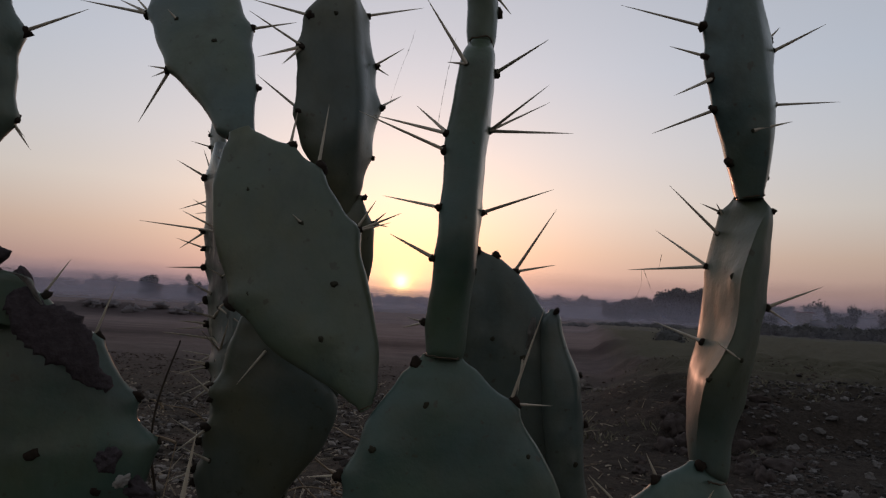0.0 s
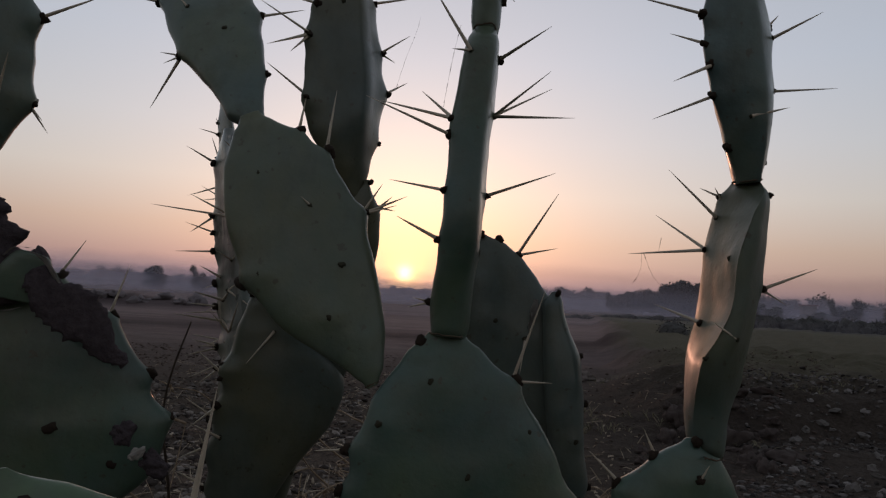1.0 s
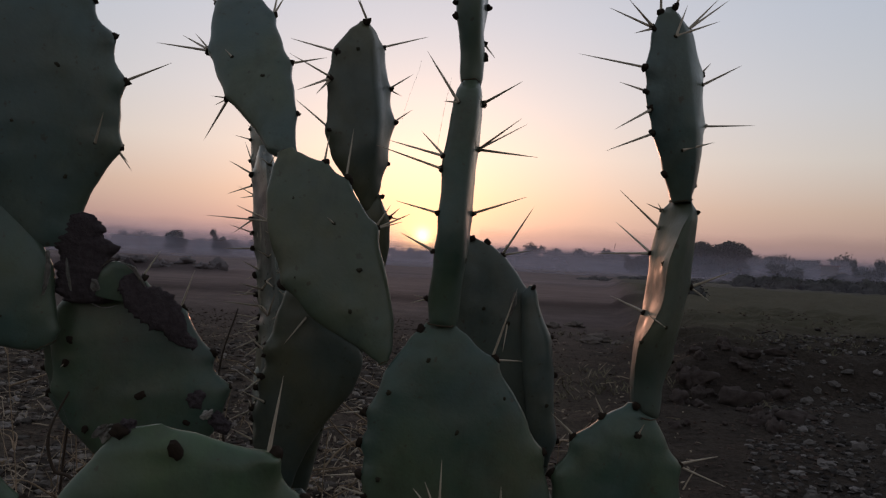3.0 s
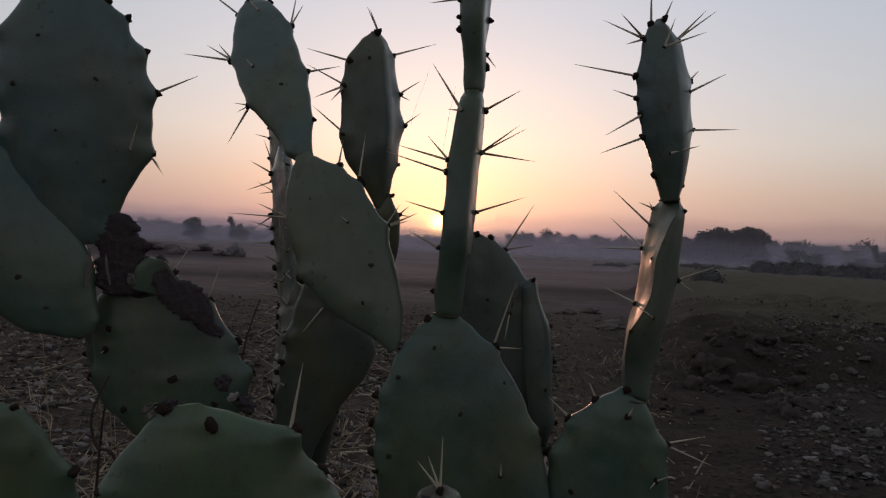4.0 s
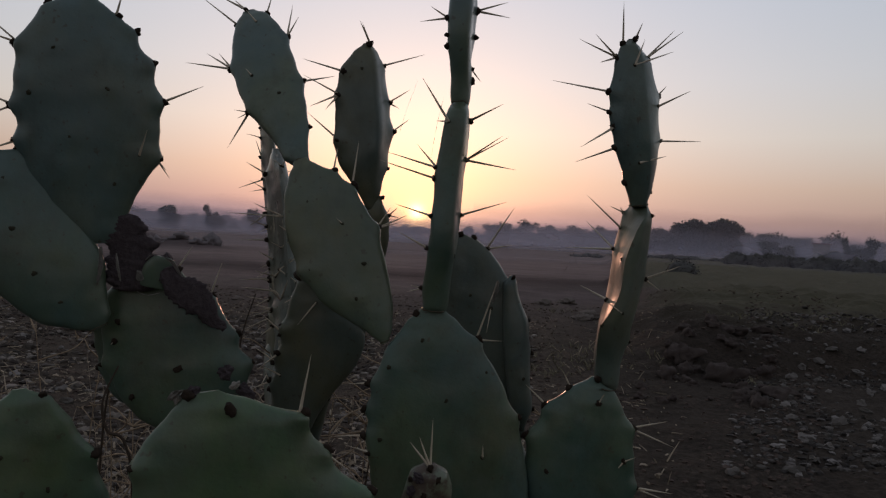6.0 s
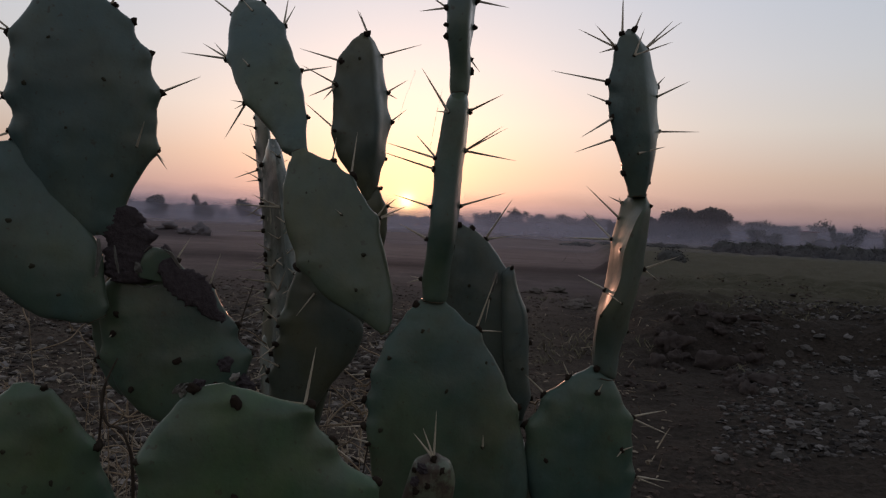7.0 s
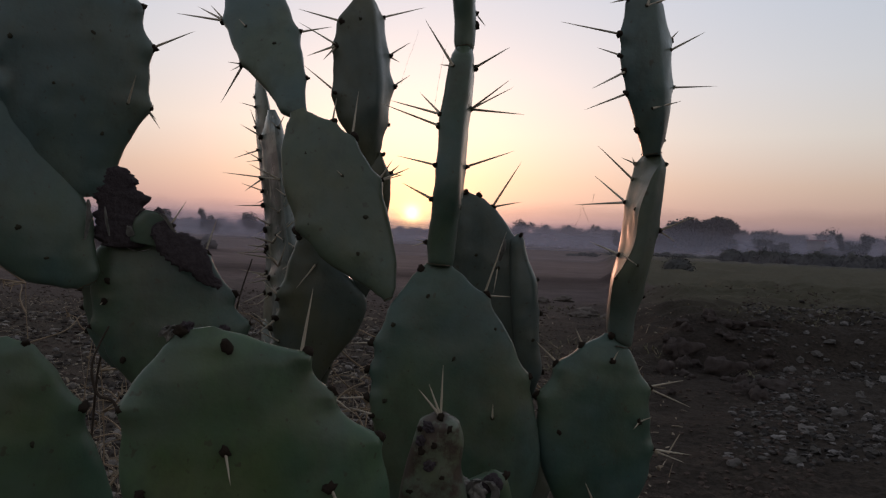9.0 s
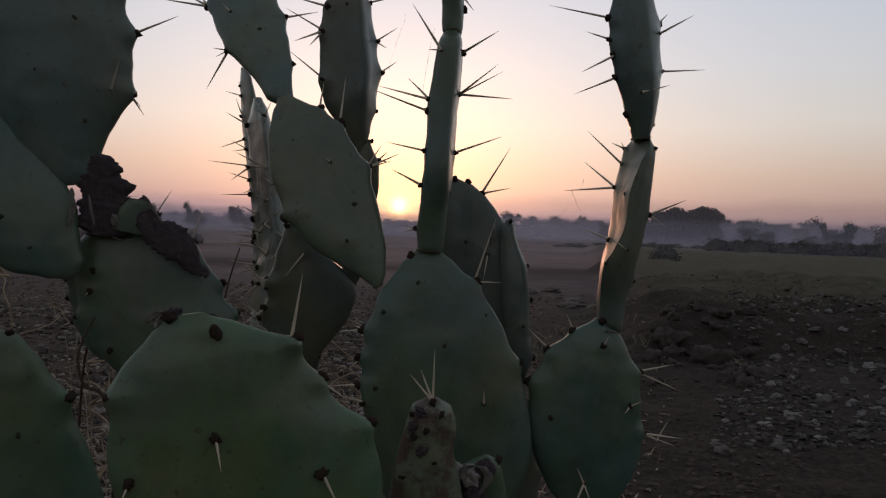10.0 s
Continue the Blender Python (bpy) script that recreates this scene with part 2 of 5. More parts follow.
def make_soil():
    m, t, b = material("field_soil", 0.95)
    b.inputs["Specular IOR Level"].default_value = 0.06
    xyz = node(t, "ShaderNodeSeparateXYZ")
    at = where(t)
    t.links.new(at, xyz.inputs[0])
    x, y = xyz.outputs[0], xyz.outputs[1]
    clod = mix(t, grain(t, 3.2, 6.0, 0.65), (0.0270, 0.0222, 0.0188), (0.102, 0.0830, 0.0680))
    fine = ramp(t, grain(t, 22.0, 5.0, 0.7), [(0.35, (0.55, 0.55, 0.55)), (0.65, (1.25, 1.2, 1.15))])
    clod = mix(t, 1.0, clod, fine, "MULTIPLY")
    # the stony ground on the bank's side is darker
    lean = calc(t, "SUBTRACT", x, calc(t, "MULTIPLY", y, 0.14))
    clod = mix(t, calc(t, "MULTIPLY", calc(t, "DIVIDE", lean, 0.8, True), 0.85), clod, mix(t, 1.0, clod, (0.60, 0.61, 0.63), "MULTIPLY"))
    # fallow strips further out, lying across the view
    strips = grain(t, 1.0, 6.0, 0.66, at, (0.035, 0.12, 0.0))
    fallow = ramp(t, strips, [(0.34, (0.072, 0.054, 0.053)), (0.46, (0.160, 0.122, 0.119)), (0.54, (0.112, 0.086, 0.084)), (0.66, (0.215, 0.165, 0.160))])
    fallow = mix(t, 1.0, fallow, ramp(t, grain(t, 0.9, 6.0, 0.7), [(0.3, (0.75, 0.75, 0.75)), (0.7, (1.2, 1.2, 1.2))]), "MULTIPLY")

    def band(middle, half):
        q = calc(t, "DIVIDE", calc(t, "SUBTRACT", calc(t, "ADD", y, calc(t, "MULTIPLY", grain(t, 0.14, 4.0), half * 1.6)), middle + half * 0.8), half)
        return calc(t, "EXPONENT", calc(t, "MULTIPLY", calc(t, "MULTIPLY", q, q), -1.0))

    # a paler harvested strip, the dark edge of the ditch, and a litter of pale stalks before it
    fallow = mix(t, calc(t, "MULTIPLY", band(44.0, 9.0), 0.30), fallow, (0.22, 0.16, 0.158))
    fallow = mix(t, calc(t, "MULTIPLY", band(26.5, 3.2), 0.75), fallow, (0.022, 0.0165, 0.018))
    fallow = mix(t, calc(t, "MULTIPLY", calc(t, "MULTIPLY", band(19.0, 1.6), ramp(t, grain(t, 1.3, 5.0, 0.7), [(0.45, (0, 0, 0)), (0.6, (1, 1, 1))])), 0.7), fallow, (0.16, 0.13, 0.124))
    far = calc(t, "DIVIDE", calc(t, "SUBTRACT", y, 11.0), 14.0, True)
    ground = mix(t, far, clod, fallow)
    # heaped dark earth at the far side of the field
    hx, hy = calc(t, "DIVIDE", calc(t, "ADD", x, 21.5), 6.5), calc(t, "DIVIDE", calc(t, "SUBTRACT", y, 45.0), 4.2)
    heap = calc(t, "EXPONENT", calc(t, "MULTIPLY", calc(t, "ADD", calc(t, "MULTIPLY", hx, hx), calc(t, "MULTIPLY", hy, hy)), -1.0))
    ground = mix(t, calc(t, "MULTIPLY", heap, 1.4, True), ground, mix(t, grain(t, 0.9, 5.0, 0.7), (0.034, 0.0265, 0.028), (0.105, 0.080, 0.080)))
    # young crop beyond the bank
    crop = mix(t, grain(t, 0.6, 6.0, 0.7), (0.052, 0.048, 0.034), (0.104, 0.095, 0.066))
    edge = calc(t, "ADD", calc(t, "SUBTRACT", x, calc(t, "MULTIPLY", y, 0.20)), calc(t, "MULTIPLY", grain(t, 0.35, 4.0), 2.0))
    side = calc(t, "MULTIPLY", calc(t, "SUBTRACT", edge, 1.6), 0.7, True)
    deep = calc(t, "DIVIDE", calc(t, "SUBTRACT", calc(t, "ADD", y, calc(t, "MULTIPLY", grain(t, 0.5, 5.0), 5.0)), 12.5), 4.0, True)
    near_far = calc(t, "SUBTRACT", 1.0, calc(t, "DIVIDE", calc(t, "SUBTRACT", y, 150.0), 60.0, True))
    ground = mix(t, calc(t, "MULTIPLY", calc(t, "MULTIPLY", side, deep), near_far), ground, crop)
    # shade on the broken face of the bank, put into the soil colour as darkening
    shade_grain = grain(t, 0.7, 5.0, 0.7)
    bank_shade = calc(t, "MULTIPLY", calc(t, "MULTIPLY", side, calc(t, "SUBTRACT", 1.0, calc(t, "DIVIDE", calc(t, "ABSOLUTE", calc(t, "SUBTRACT", y, 8.6)), 3.2, True))), calc(t, "MULTIPLY", shade_grain, 1.9, True), True)
    bank_shade = calc(t, "MULTIPLY", bank_shade, calc(t, "SUBTRACT", 1.0, calc(t, "SUBTRACT", calc(t, "SUBTRACT", x, calc(t, "MULTIPLY", y, 0.38)), 0.0, True)))
    ground = mix(t, calc(t, "MULTIPLY", bank_shade, 0.50), ground, (0.0190, 0.0140, 0.0122))
    t.links.new(ground, b.inputs["Base Color"])
    bump(t, b, calc(t, "ADD", grain(t, 9.0, 6.0, 0.7), calc(t, "MULTIPLY", grain(t, 60.0, 3.0), 0.3)), 0.9, 0.04)
    return m


soil = make_soil()


def make_smoke_haze():
    """Thin smoke and distance haze for see-through sheets: mostly clear, the rest scatters the light that falls on and
    through it.
    """
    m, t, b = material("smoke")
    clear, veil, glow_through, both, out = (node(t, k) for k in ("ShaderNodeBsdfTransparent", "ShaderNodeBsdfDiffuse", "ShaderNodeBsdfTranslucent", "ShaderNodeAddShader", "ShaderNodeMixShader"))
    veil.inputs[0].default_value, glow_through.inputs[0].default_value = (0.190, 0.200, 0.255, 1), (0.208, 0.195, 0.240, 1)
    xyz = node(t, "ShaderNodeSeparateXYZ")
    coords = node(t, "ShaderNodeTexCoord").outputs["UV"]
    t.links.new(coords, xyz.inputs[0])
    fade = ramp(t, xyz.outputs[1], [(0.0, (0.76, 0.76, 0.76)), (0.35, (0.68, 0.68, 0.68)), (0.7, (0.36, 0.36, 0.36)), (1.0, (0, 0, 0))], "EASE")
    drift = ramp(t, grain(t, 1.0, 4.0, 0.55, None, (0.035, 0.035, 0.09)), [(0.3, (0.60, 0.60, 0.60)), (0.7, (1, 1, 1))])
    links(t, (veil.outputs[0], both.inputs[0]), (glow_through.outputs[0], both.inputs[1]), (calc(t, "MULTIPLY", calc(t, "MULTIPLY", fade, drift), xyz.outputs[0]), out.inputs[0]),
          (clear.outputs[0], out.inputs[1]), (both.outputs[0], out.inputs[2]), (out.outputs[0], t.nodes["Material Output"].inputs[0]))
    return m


smoke = make_smoke_haze()

# ---------------------------------------------------------------- building blocks


def mesh_from(bm, name, mat, smooth=True):
    me = bpy.data.meshes.new(name)
    bm.to_mesh(me)
    bm.free()
    me.materials.append(mat)
    if smooth:
        me.shade_smooth()
    return me


def part(name, data, parent, label="", m=None):
    ob = new(name, data)
    ob.parent = parent
    if m is not None:
        ob.matrix_basis = m
    if label:
        tagged(ob, label)
    return ob


def thing(name, m, label, category, group="", kind=""):
    ob = new(name)
    ob.empty_display_size = 0.1
    ob.matrix_basis = m
    return tagged(ob, label, category, group, kind)


def spline(values, s, stops):
    """Smooth value at s of a profile given at the stops."""
    i = max(0, min(len(stops) - 2, int(np.searchsorted(stops, s, "right")) - 1))
    p0, p1, p2, p3 = (values[max(0, min(len(values) - 1, j))] for j in (i - 1, i, i + 1, i + 2))
    u = (s - stops[i]) / (stops[i + 1] - stops[i])
    m1, m2 = (p2 - p0) / 2, (p3 - p1) / 2
    return (2 * u ** 3 - 3 * u ** 2 + 1) * p1 + (u ** 3 - 2 * u ** 2 + u) * m1 + (-2 * u ** 3 + 3 * u ** 2) * p2 + (u ** 3 - u ** 2) * m2


# ---------------------------------------------------------------- ground
def hump(v, lo, hi):
    u = max(0.0, min(1.0, (v - lo) / (hi - lo)))
    return u * u * (3 - 2 * u)


def land(x, y):
    """Height of the field: level, cloddy close by, with a low ragged bank up to the crop and a shallow ditch."""
    r = math.hypot(x, y)
    z = 0.10 * noise.noise((x * 0.16, y * 0.16, 3.0)) * hump(r, 3, 9) * (1 - hump(r, 30, 60))
    bank = hump(x - 0.20 * y + 1.2 * noise.noise((x * 0.3, y * 0.3, 0.0)), 0.4, 1.6) * hump(y + 1.1 * noise.noise((x * 0.5, y * 0.5, 7.0)), 8.4, 10.2)
    z += (0.50 + 0.16 * noise.noise((x * 1.6, y * 1.6, 8.0)) + 0.08 * noise.noise((x * 4.0, y * 4.0, 8.0))) * bank * (1 - hump(r, 60, 140))
    ditch = math.exp(-((y - 20.5 - 0.1 * x) / 1.8) ** 2) * hump(x, -1, 2) * (1 - hump(x, 5.5, 8.5))
    z -= 0.34 * ditch
    if r < 45:
        k = (1 - hump(r, 16, 45)) * (0.8 - 0.15 * hump(x, 0, 2)) * (1 - 0.92 * bank * hump(y, 9.0, 11.0))
        z += k * (0.050 * noise.noise((x * 1.7, y * 1.7, 1.0)) + 0.030 * noise.noise((x * 4.6, y * 4.6, 2.0)))
        if 2.5 < r < 24:
            lump = 0.6 + 0.8 * noise.noise((x * 0.6, y * 0.6, 11.0))
            z += k * lump * (0.030 * abs(noise.noise((x * 8.0, y * 8.0, 5.0))) + 0.030 * max(0.0, noise.noise((x * 15.0, y * 15.0, 6.0))))
    # heaped earth at the far side of the left field
    z += 0.80 * math.exp(-((x + 21.5) / 3.6) ** 2 - ((y - 46) / 3.0) ** 2) * (1 + 0.5 * noise.noise((x * 0.8, y * 0.8, 9)))
    z += 0.30 * math.exp(-((x + 17.2) / 1.8) ** 2 - ((y - 45) / 2.4) ** 2)
    z += 0.6 * math.exp(-((x + 27.0) / 3.0) ** 2 - ((y - 48) / 3.0) ** 2)
    return z - 0.02


def make_ground():
    bm = bmesh.new()
    fan = [radians(a) for a in np.linspace(-42, 42, 380)] + [radians(a) for a in np.linspace(42, 318, 60)[1:-1]]
    radii = [0.25 * (3.0 / 0.25) ** (i / 30) for i in range(30)] + [3.0 * (22.0 / 3.0) ** (i / 380) for i in range(380)] + [22.0 * (3200 / 22.0) ** (i / 130) for i in range(131)]
    hub = bm.verts.new((0, 0, land(0, 0)))
    rings = [[bm.verts.new((r * math.sin(a), r * math.cos(a), land(r * math.sin(a), r * math.cos(a)))) for a in fan] for r in radii]
    n = len(fan)
    for j in range(n):
        bm.faces.new((hub, rings[0][(j + 1) % n], rings[0][j]))
    for a, b in zip(rings, rings[1:]):
        for j in range(n):
            bm.faces.new((a[j], a[(j + 1) % n], b[(j + 1) % n], b[j]))
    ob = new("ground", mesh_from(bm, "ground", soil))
    return tagged(ob, "dry brown ploughed field with fallow strips and crop", "ground", kind="structure")


make_ground()

# ---------------------------------------------------------------- cactus
STOPS = [(1 - math.cos(math.pi * i / 8)) / 2 for i in range(9)]
CACTUS_FOOT = Vector((0.02, 0.50, land(0.02, 0.50)))
cactus = thing("prickly_pear_cactus", Matrix.Translation(CACTUS_FOOT), "tall green prickly pear cactus with long spines and scorched pads", "cactus")


def make_spine():
    bm = bmesh.new()
    rings = []
    for z, r in ((0, 1.3), (0.05, 1.08), (0.35, 0.85), (0.72, 0.5), (1.0, 0.08)):
        bend = 0.010 * z * z
        rings.append([bm.verts.new((r * math.cos(a) + bend, r * math.sin(a), z)) for a in (i * math.tau / 6 for i in range(6))])
    for a, b in zip(rings, rings[1:]):
        for i in range(6):
            bm.faces.new((a[i], a[(i + 1) % 6], b[(i + 1) % 6], b[i]))
    bm.faces.new(rings[-1])
    bm.faces.new(rings[0][::-1])
    return mesh_from(bm, "spine", spine_straw)


def make_lump(seed, rough=0.35, freq=1.6, detail=2, mat=None, name="areole"):
    bm = bmesh.new()
    bmesh.ops.create_icosphere(bm, subdivisions=detail, radius=1.0)
    for v in bm.verts:
        v.co *= 1 + rough * noise.noise(v.co * freq + Vector((seed * 7.1, 0, 0))) + 0.5 * rough * noise.noise(v.co * freq * 2.7 + Vector((0, seed * 3.3, 0)))
    return mesh_from(bm, name, mat or areole_dark)


SPINE = make_spine()
AREOLES = [make_lump(i, 0.6, 1.9) for i in range(6)]
FELTS = [make_lump(i + 9, 0.5, 1.7, mat=areole_olive) for i in range(4)]
rng = random.Random(11)


# cross-sections of the edge-on joints, (across, toward the viewer): a broad flank runs back to a thin far edge
WEDGE = [(-1.0, -0.75), (-0.52, 0.10), (0.05, 0.88), (0.20, 0.95), (0.72, 0.72), (1.0, 0.25), (0.35, -0.35)]
WEDGE_RIGHT = [(1.0, -1.0), (0.88, -0.15), (0.62, 0.80), (0.05, 1.0), (-0.85, 0.82), (-1.0, 0.35), (-0.25, -0.35)]


RIDGED = [(-1.0, -0.25), (-0.92, 0.20), (-0.30, 0.55), (0.12, 1.0), (0.55, 0.62), (0.96, 0.12), (1.0, -0.3), (0.0, -0.8)]


RIDGE_LINE = [-1.0, -1.0, -1.0, -0.85, -0.30, -0.28, 0.10, 0.65, 0.90]


def edge_on(s):
    """Section of the joint that stands edge-on: its flank, left of a wandering ridge, widens from nothing at the foot to the whole width at the top."""
    r = max(-1.0, min(0.95, spline(RIDGE_LINE, s, STOPS)))
    return [(-1.0, -0.72), (-0.6 + 0.4 * r, 0.06), (r - 0.05, 0.88), (r + 0.06, 0.96), (0.5 * r + 0.5, 0.86), (1.0, 0.30), (0.35, -0.35)]


def round_section(points, s):
    """A smooth closed outline through the points."""
    n = len(points)
    i, u = int(s * n) % n, s * n % 1
    p0, p1, p2, p3 = (Vector(points[(i + k) % n]) for k in (-1, 0, 1, 2))
    return (p1 * 2 + (p2 - p0) * u + (p0 * 2 - p1 * 5 + p2 * 4 - p3) * u * u + (p1 * 3 - p0 - p2 * 3 + p3) * u ** 3) / 2


def pad(mat, base, tip, thick, yaw, turn, centre, half, areoles=(), label="", size=1.0, ridge=0.76, more=0, section=None, ring=True, rough=0.0, name="pad", knob=1.0):
    """One flattened stem joint from its base to its tip. yaw: where its broad side faces, turn: a twist about its own axis;
    centre, half: the middle line and the half width along it, in mm; areoles: (along, across, spines as (angle, mm, lean toward the face))."""
    base, tip = Vector(base), Vector(tip)
    axis = tip - base
    length = axis.length
    axis.normalize()
    face = Vector((math.sin(radians(yaw)), -math.cos(radians(yaw)), 0))
    face = (face - axis * face.dot(axis)).normalized()
    across = axis.cross(face)
    if across.x < 0:
        across.negate()
    if turn:
        q = Matrix.Rotation(radians(turn), 3, axis)
        face, across = q @ face, q @ across
    widest = max(half) / 1000
    areoles = list(areoles)
    for i in range(more):
        side = -0.97 if i % 3 else 0.97
        areoles.append((0.06 + 0.86 * (i + rng.uniform(0.2, 0.8)) / more, side, [((180 if side < 0 else 0) + rng.uniform(-40, 40), rng.uniform(14, 36)) for _ in range(rng.choice((1, 1, 2)))]))
    seed = Vector((base.x * 40, base.z * 40, 0))

    def shape(s):
        c, h = spline(centre, s, STOPS) / 1000, max(0.003, spline(half, s, STOPS) / 1000)
        b = thick * (1 if section else 1.3) * min(1.0, (h / widest)) ** 0.6 * (1.12 - 0.25 * s)
        return c, h, b

    def surface(s, u, side):
        c, h, b = shape(s)
        if section:
            best = max((round_section(section(s) if callable(section) else section, q / 120) for q in range(120)), key=lambda e: -3 * abs(e[0] - u) + 0.7 * e[1])
            best = Vector((0.97 * u, 0.5 * math.sqrt(max(0.0, 1 - u * u)))).lerp(best, hump(s, 0.04, 0.40))
            return base + axis * (s * length) + across * (c + best[0] * h) + face * (best[1] * b)
        narrow = 0.5 + 0.5 * min(1.0, 9.0 * (1 - s) + 0.55) if s > 0.5 else 1.0
        return base + axis * (s * length) + across * (c + u * h * narrow) + face * (side * b * max(0.0, 1 - min(1.0, abs(u)) ** (2 / ridge)) ** (ridge / 2))

    spots = [surface(min(1.0, max(0.0, s)), u, 1) for s, u, _ in areoles]
    edges = [abs(u) > 0.85 or s > 0.95 for s, u, _ in areoles]
    bm = bmesh.new()
    rings, count = 56, 44
    grid = []
    for i in range(rings + 1):
        s = (1 - math.cos(math.pi * (i + 0.35) / (rings + 0.7))) / 2
        c, h, b = shape(s)
        k = min(1.0, 9.0 * s + 0.85, 9.0 * (1 - s) + 0.55)
        row = []
        for j in range(count):
            a = math.tau * j / count
            ca, sa = math.cos(a), math.sin(a)
            u = math.copysign(abs(ca) ** ridge, ca)
            w = math.copysign(abs(sa) ** (ridge if ridge < 1 else max(1.0, ridge)), sa)
            if section:
                even = hump(s, 0.04, 0.40) * (1 - 0.6 * hump(s, 0.88, 1.0))
                q = round_section(section(s) if callable(section) else section, j / count)
                turn_at = math.atan2(q[1], q[0])
                u, w = Vector((math.cos(turn_at), 0.55 * math.sin(turn_at))).lerp(q, even)
                ca, sa = u, w
            u *= 0.5 + 0.5 * k if s > 0.5 else 0.85 + 0.15 * k
            p = base + axis * (s * length) + across * (c + u * h) + face * (w * b * k)
            out = across * (ca / max(h, 0.004)) + face * (sa / max(b, 0.004))
            out.normalize()
            swell = 0.0011 * noise.noise(p * 21 + seed) + 0.0006 * noise.noise(p * 75 + seed)
            if rough:
                swell += rough * (0.6 * noise.noise(p * 130 + seed) + 0.8 * noise.noise(p * 330 + seed) + 0.9 * abs(noise.noise(p * 620)))
                p = p + across * (h * ca * (0.34 * noise.noise(Vector((s * 9, math.copysign(3, ca), base.x * 30))) + 0.20 * noise.noise(Vector((s * 31, math.copysign(5, ca), base.x * 30))) + 0.16 * noise.noise(Vector((s * 70, math.copysign(7, ca), base.x * 30)))))
            for q, edge in zip(spots, edges):
                d = (p - q).length
                if d < 0.035:
                    swell += knob * min(1.0, h / 0.048) ** 1.4 * abs(ca) ** 2.5 * (0.0058 * math.exp(-(d / 0.0080) ** 2) - 0.0010 * math.exp(-((d - 0.02) / 0.008) ** 2)) if edge else 0.0016 * math.exp(-(d / 0.007) ** 2)
            row.append(bm.verts.new(p + out * swell - CACTUS_FOOT))
        grid.append(row)
    for a, b in zip(grid, grid[1:]):
        for j in range(count):
            bm.faces.new((a[j], a[(j + 1) % count], b[(j + 1) % count], b[j]))
    bm.faces.new(grid[0][::-1])
    bm.faces.new(grid[-1])
    bmesh.ops.recalc_face_normals(bm, faces=bm.faces)
    joint = part(name, mesh_from(bm, name, mat), cactus, label)
    if ring:
        # corky brown seam where the joint grew from the one below
        bm = bmesh.new()
        c, h, b = shape(0.012)
        loop = []
        for j in range(36):
            a = math.tau * j / 36
            u, w = round_section(section(0.0) if callable(section) else section, j / 36) if section else (math.cos(a), math.sin(a))
            p = base + axis * (0.0015 + 0.0012 * noise.noise(Vector((j * 0.6, base.x * 90, 0)))) + across * (c + u * h * 0.93) + face * (w * b * 0.86)
            fat = 0.0006 * (1 + 0.5 * noise.noise(Vector((j * 0.5, 3, base.z * 50))))
            away = (across * u + face * w).normalized()
            loop.append([bm.verts.new(p + away * (fat * math.cos(q)) + axis * (fat * math.sin(q)) - CACTUS_FOOT) for q in (0, 1.05, 2.1, 3.14, 4.19, 5.24)])
        for j in range(36):
            for q in range(6):
                bm.faces.new((loop[j][q], loop[(j + 1) % 36][q], loop[(j + 1) % 36][(q + 1) % 6], loop[j][(q + 1) % 6]))
        bmesh.ops.recalc_face_normals(bm, faces=bm.faces)
        part("joint_scar", mesh_from(bm, "joint_scar", cork), joint, "rough brown corky seam")
    for (s, u, spines), q, edge in zip(areoles, spots, edges):
        out = (across * u + face * (0.25 if edge else 1.2) + axis * (0.6 if s > 0.95 else 0.1)).normalized()
        r = rng.uniform(0.0026, 0.0038) * (1.25 if widest > 0.04 else 1.0) if edge else rng.uniform(0.0018, 0.0028) * size
        tall = r * (1.05 if edge else 0.6)
        foot = q + out * (0.0003 if edge else 0.0012)
        m = Matrix.Translation(foot - CACTUS_FOOT) @ out.to_track_quat("Z", "Y").to_matrix().to_4x4() @ Matrix.Rotation(rng.uniform(0, 6.28), 4, "Z") @ Matrix.Diagonal((r * rng.uniform(0.8, 1.3), r * rng.uniform(0.7, 1.0), tall, 1))
        if edge and abs(u) > 0.85:
            rise = knob * min(1.0, shape(min(1.0, max(0.0, s)))[1] / 0.048) ** 1.4 * 0.0034
            m = Matrix.Translation(across * math.copysign(rise, u)) @ m
        part("areole", AREOLES[rng.randrange(6)] if edge or size > 1 else FELTS[rng.randrange(4)], joint, m=m)
        for angle, mm, *rest in spines:
            a = radians(angle)
            lean = rng.uniform(-0.12, 0.22) if edge else rng.uniform(0.25, 0.5)
            if rest:
                lean = rest[0]
            way = across * math.cos(a) + axis * math.sin(a) + face * lean
            long = mm / 1000 * way.length
            way.normalize()
            wide = rng.uniform(0.00105, 0.00138) * min(1.0, 0.6 + mm / 80)
            m = Matrix.Translation(foot - CACTUS_FOOT) @ way.to_track_quat("Z", "Y").to_matrix().to_4x4() @ Matrix.Rotation(rng.uniform(0, 6.28), 4, "Z") @ Matrix.Diagonal((wide, wide, long, 1))
            part("spine", SPINE, joint, m=m)
    return joint


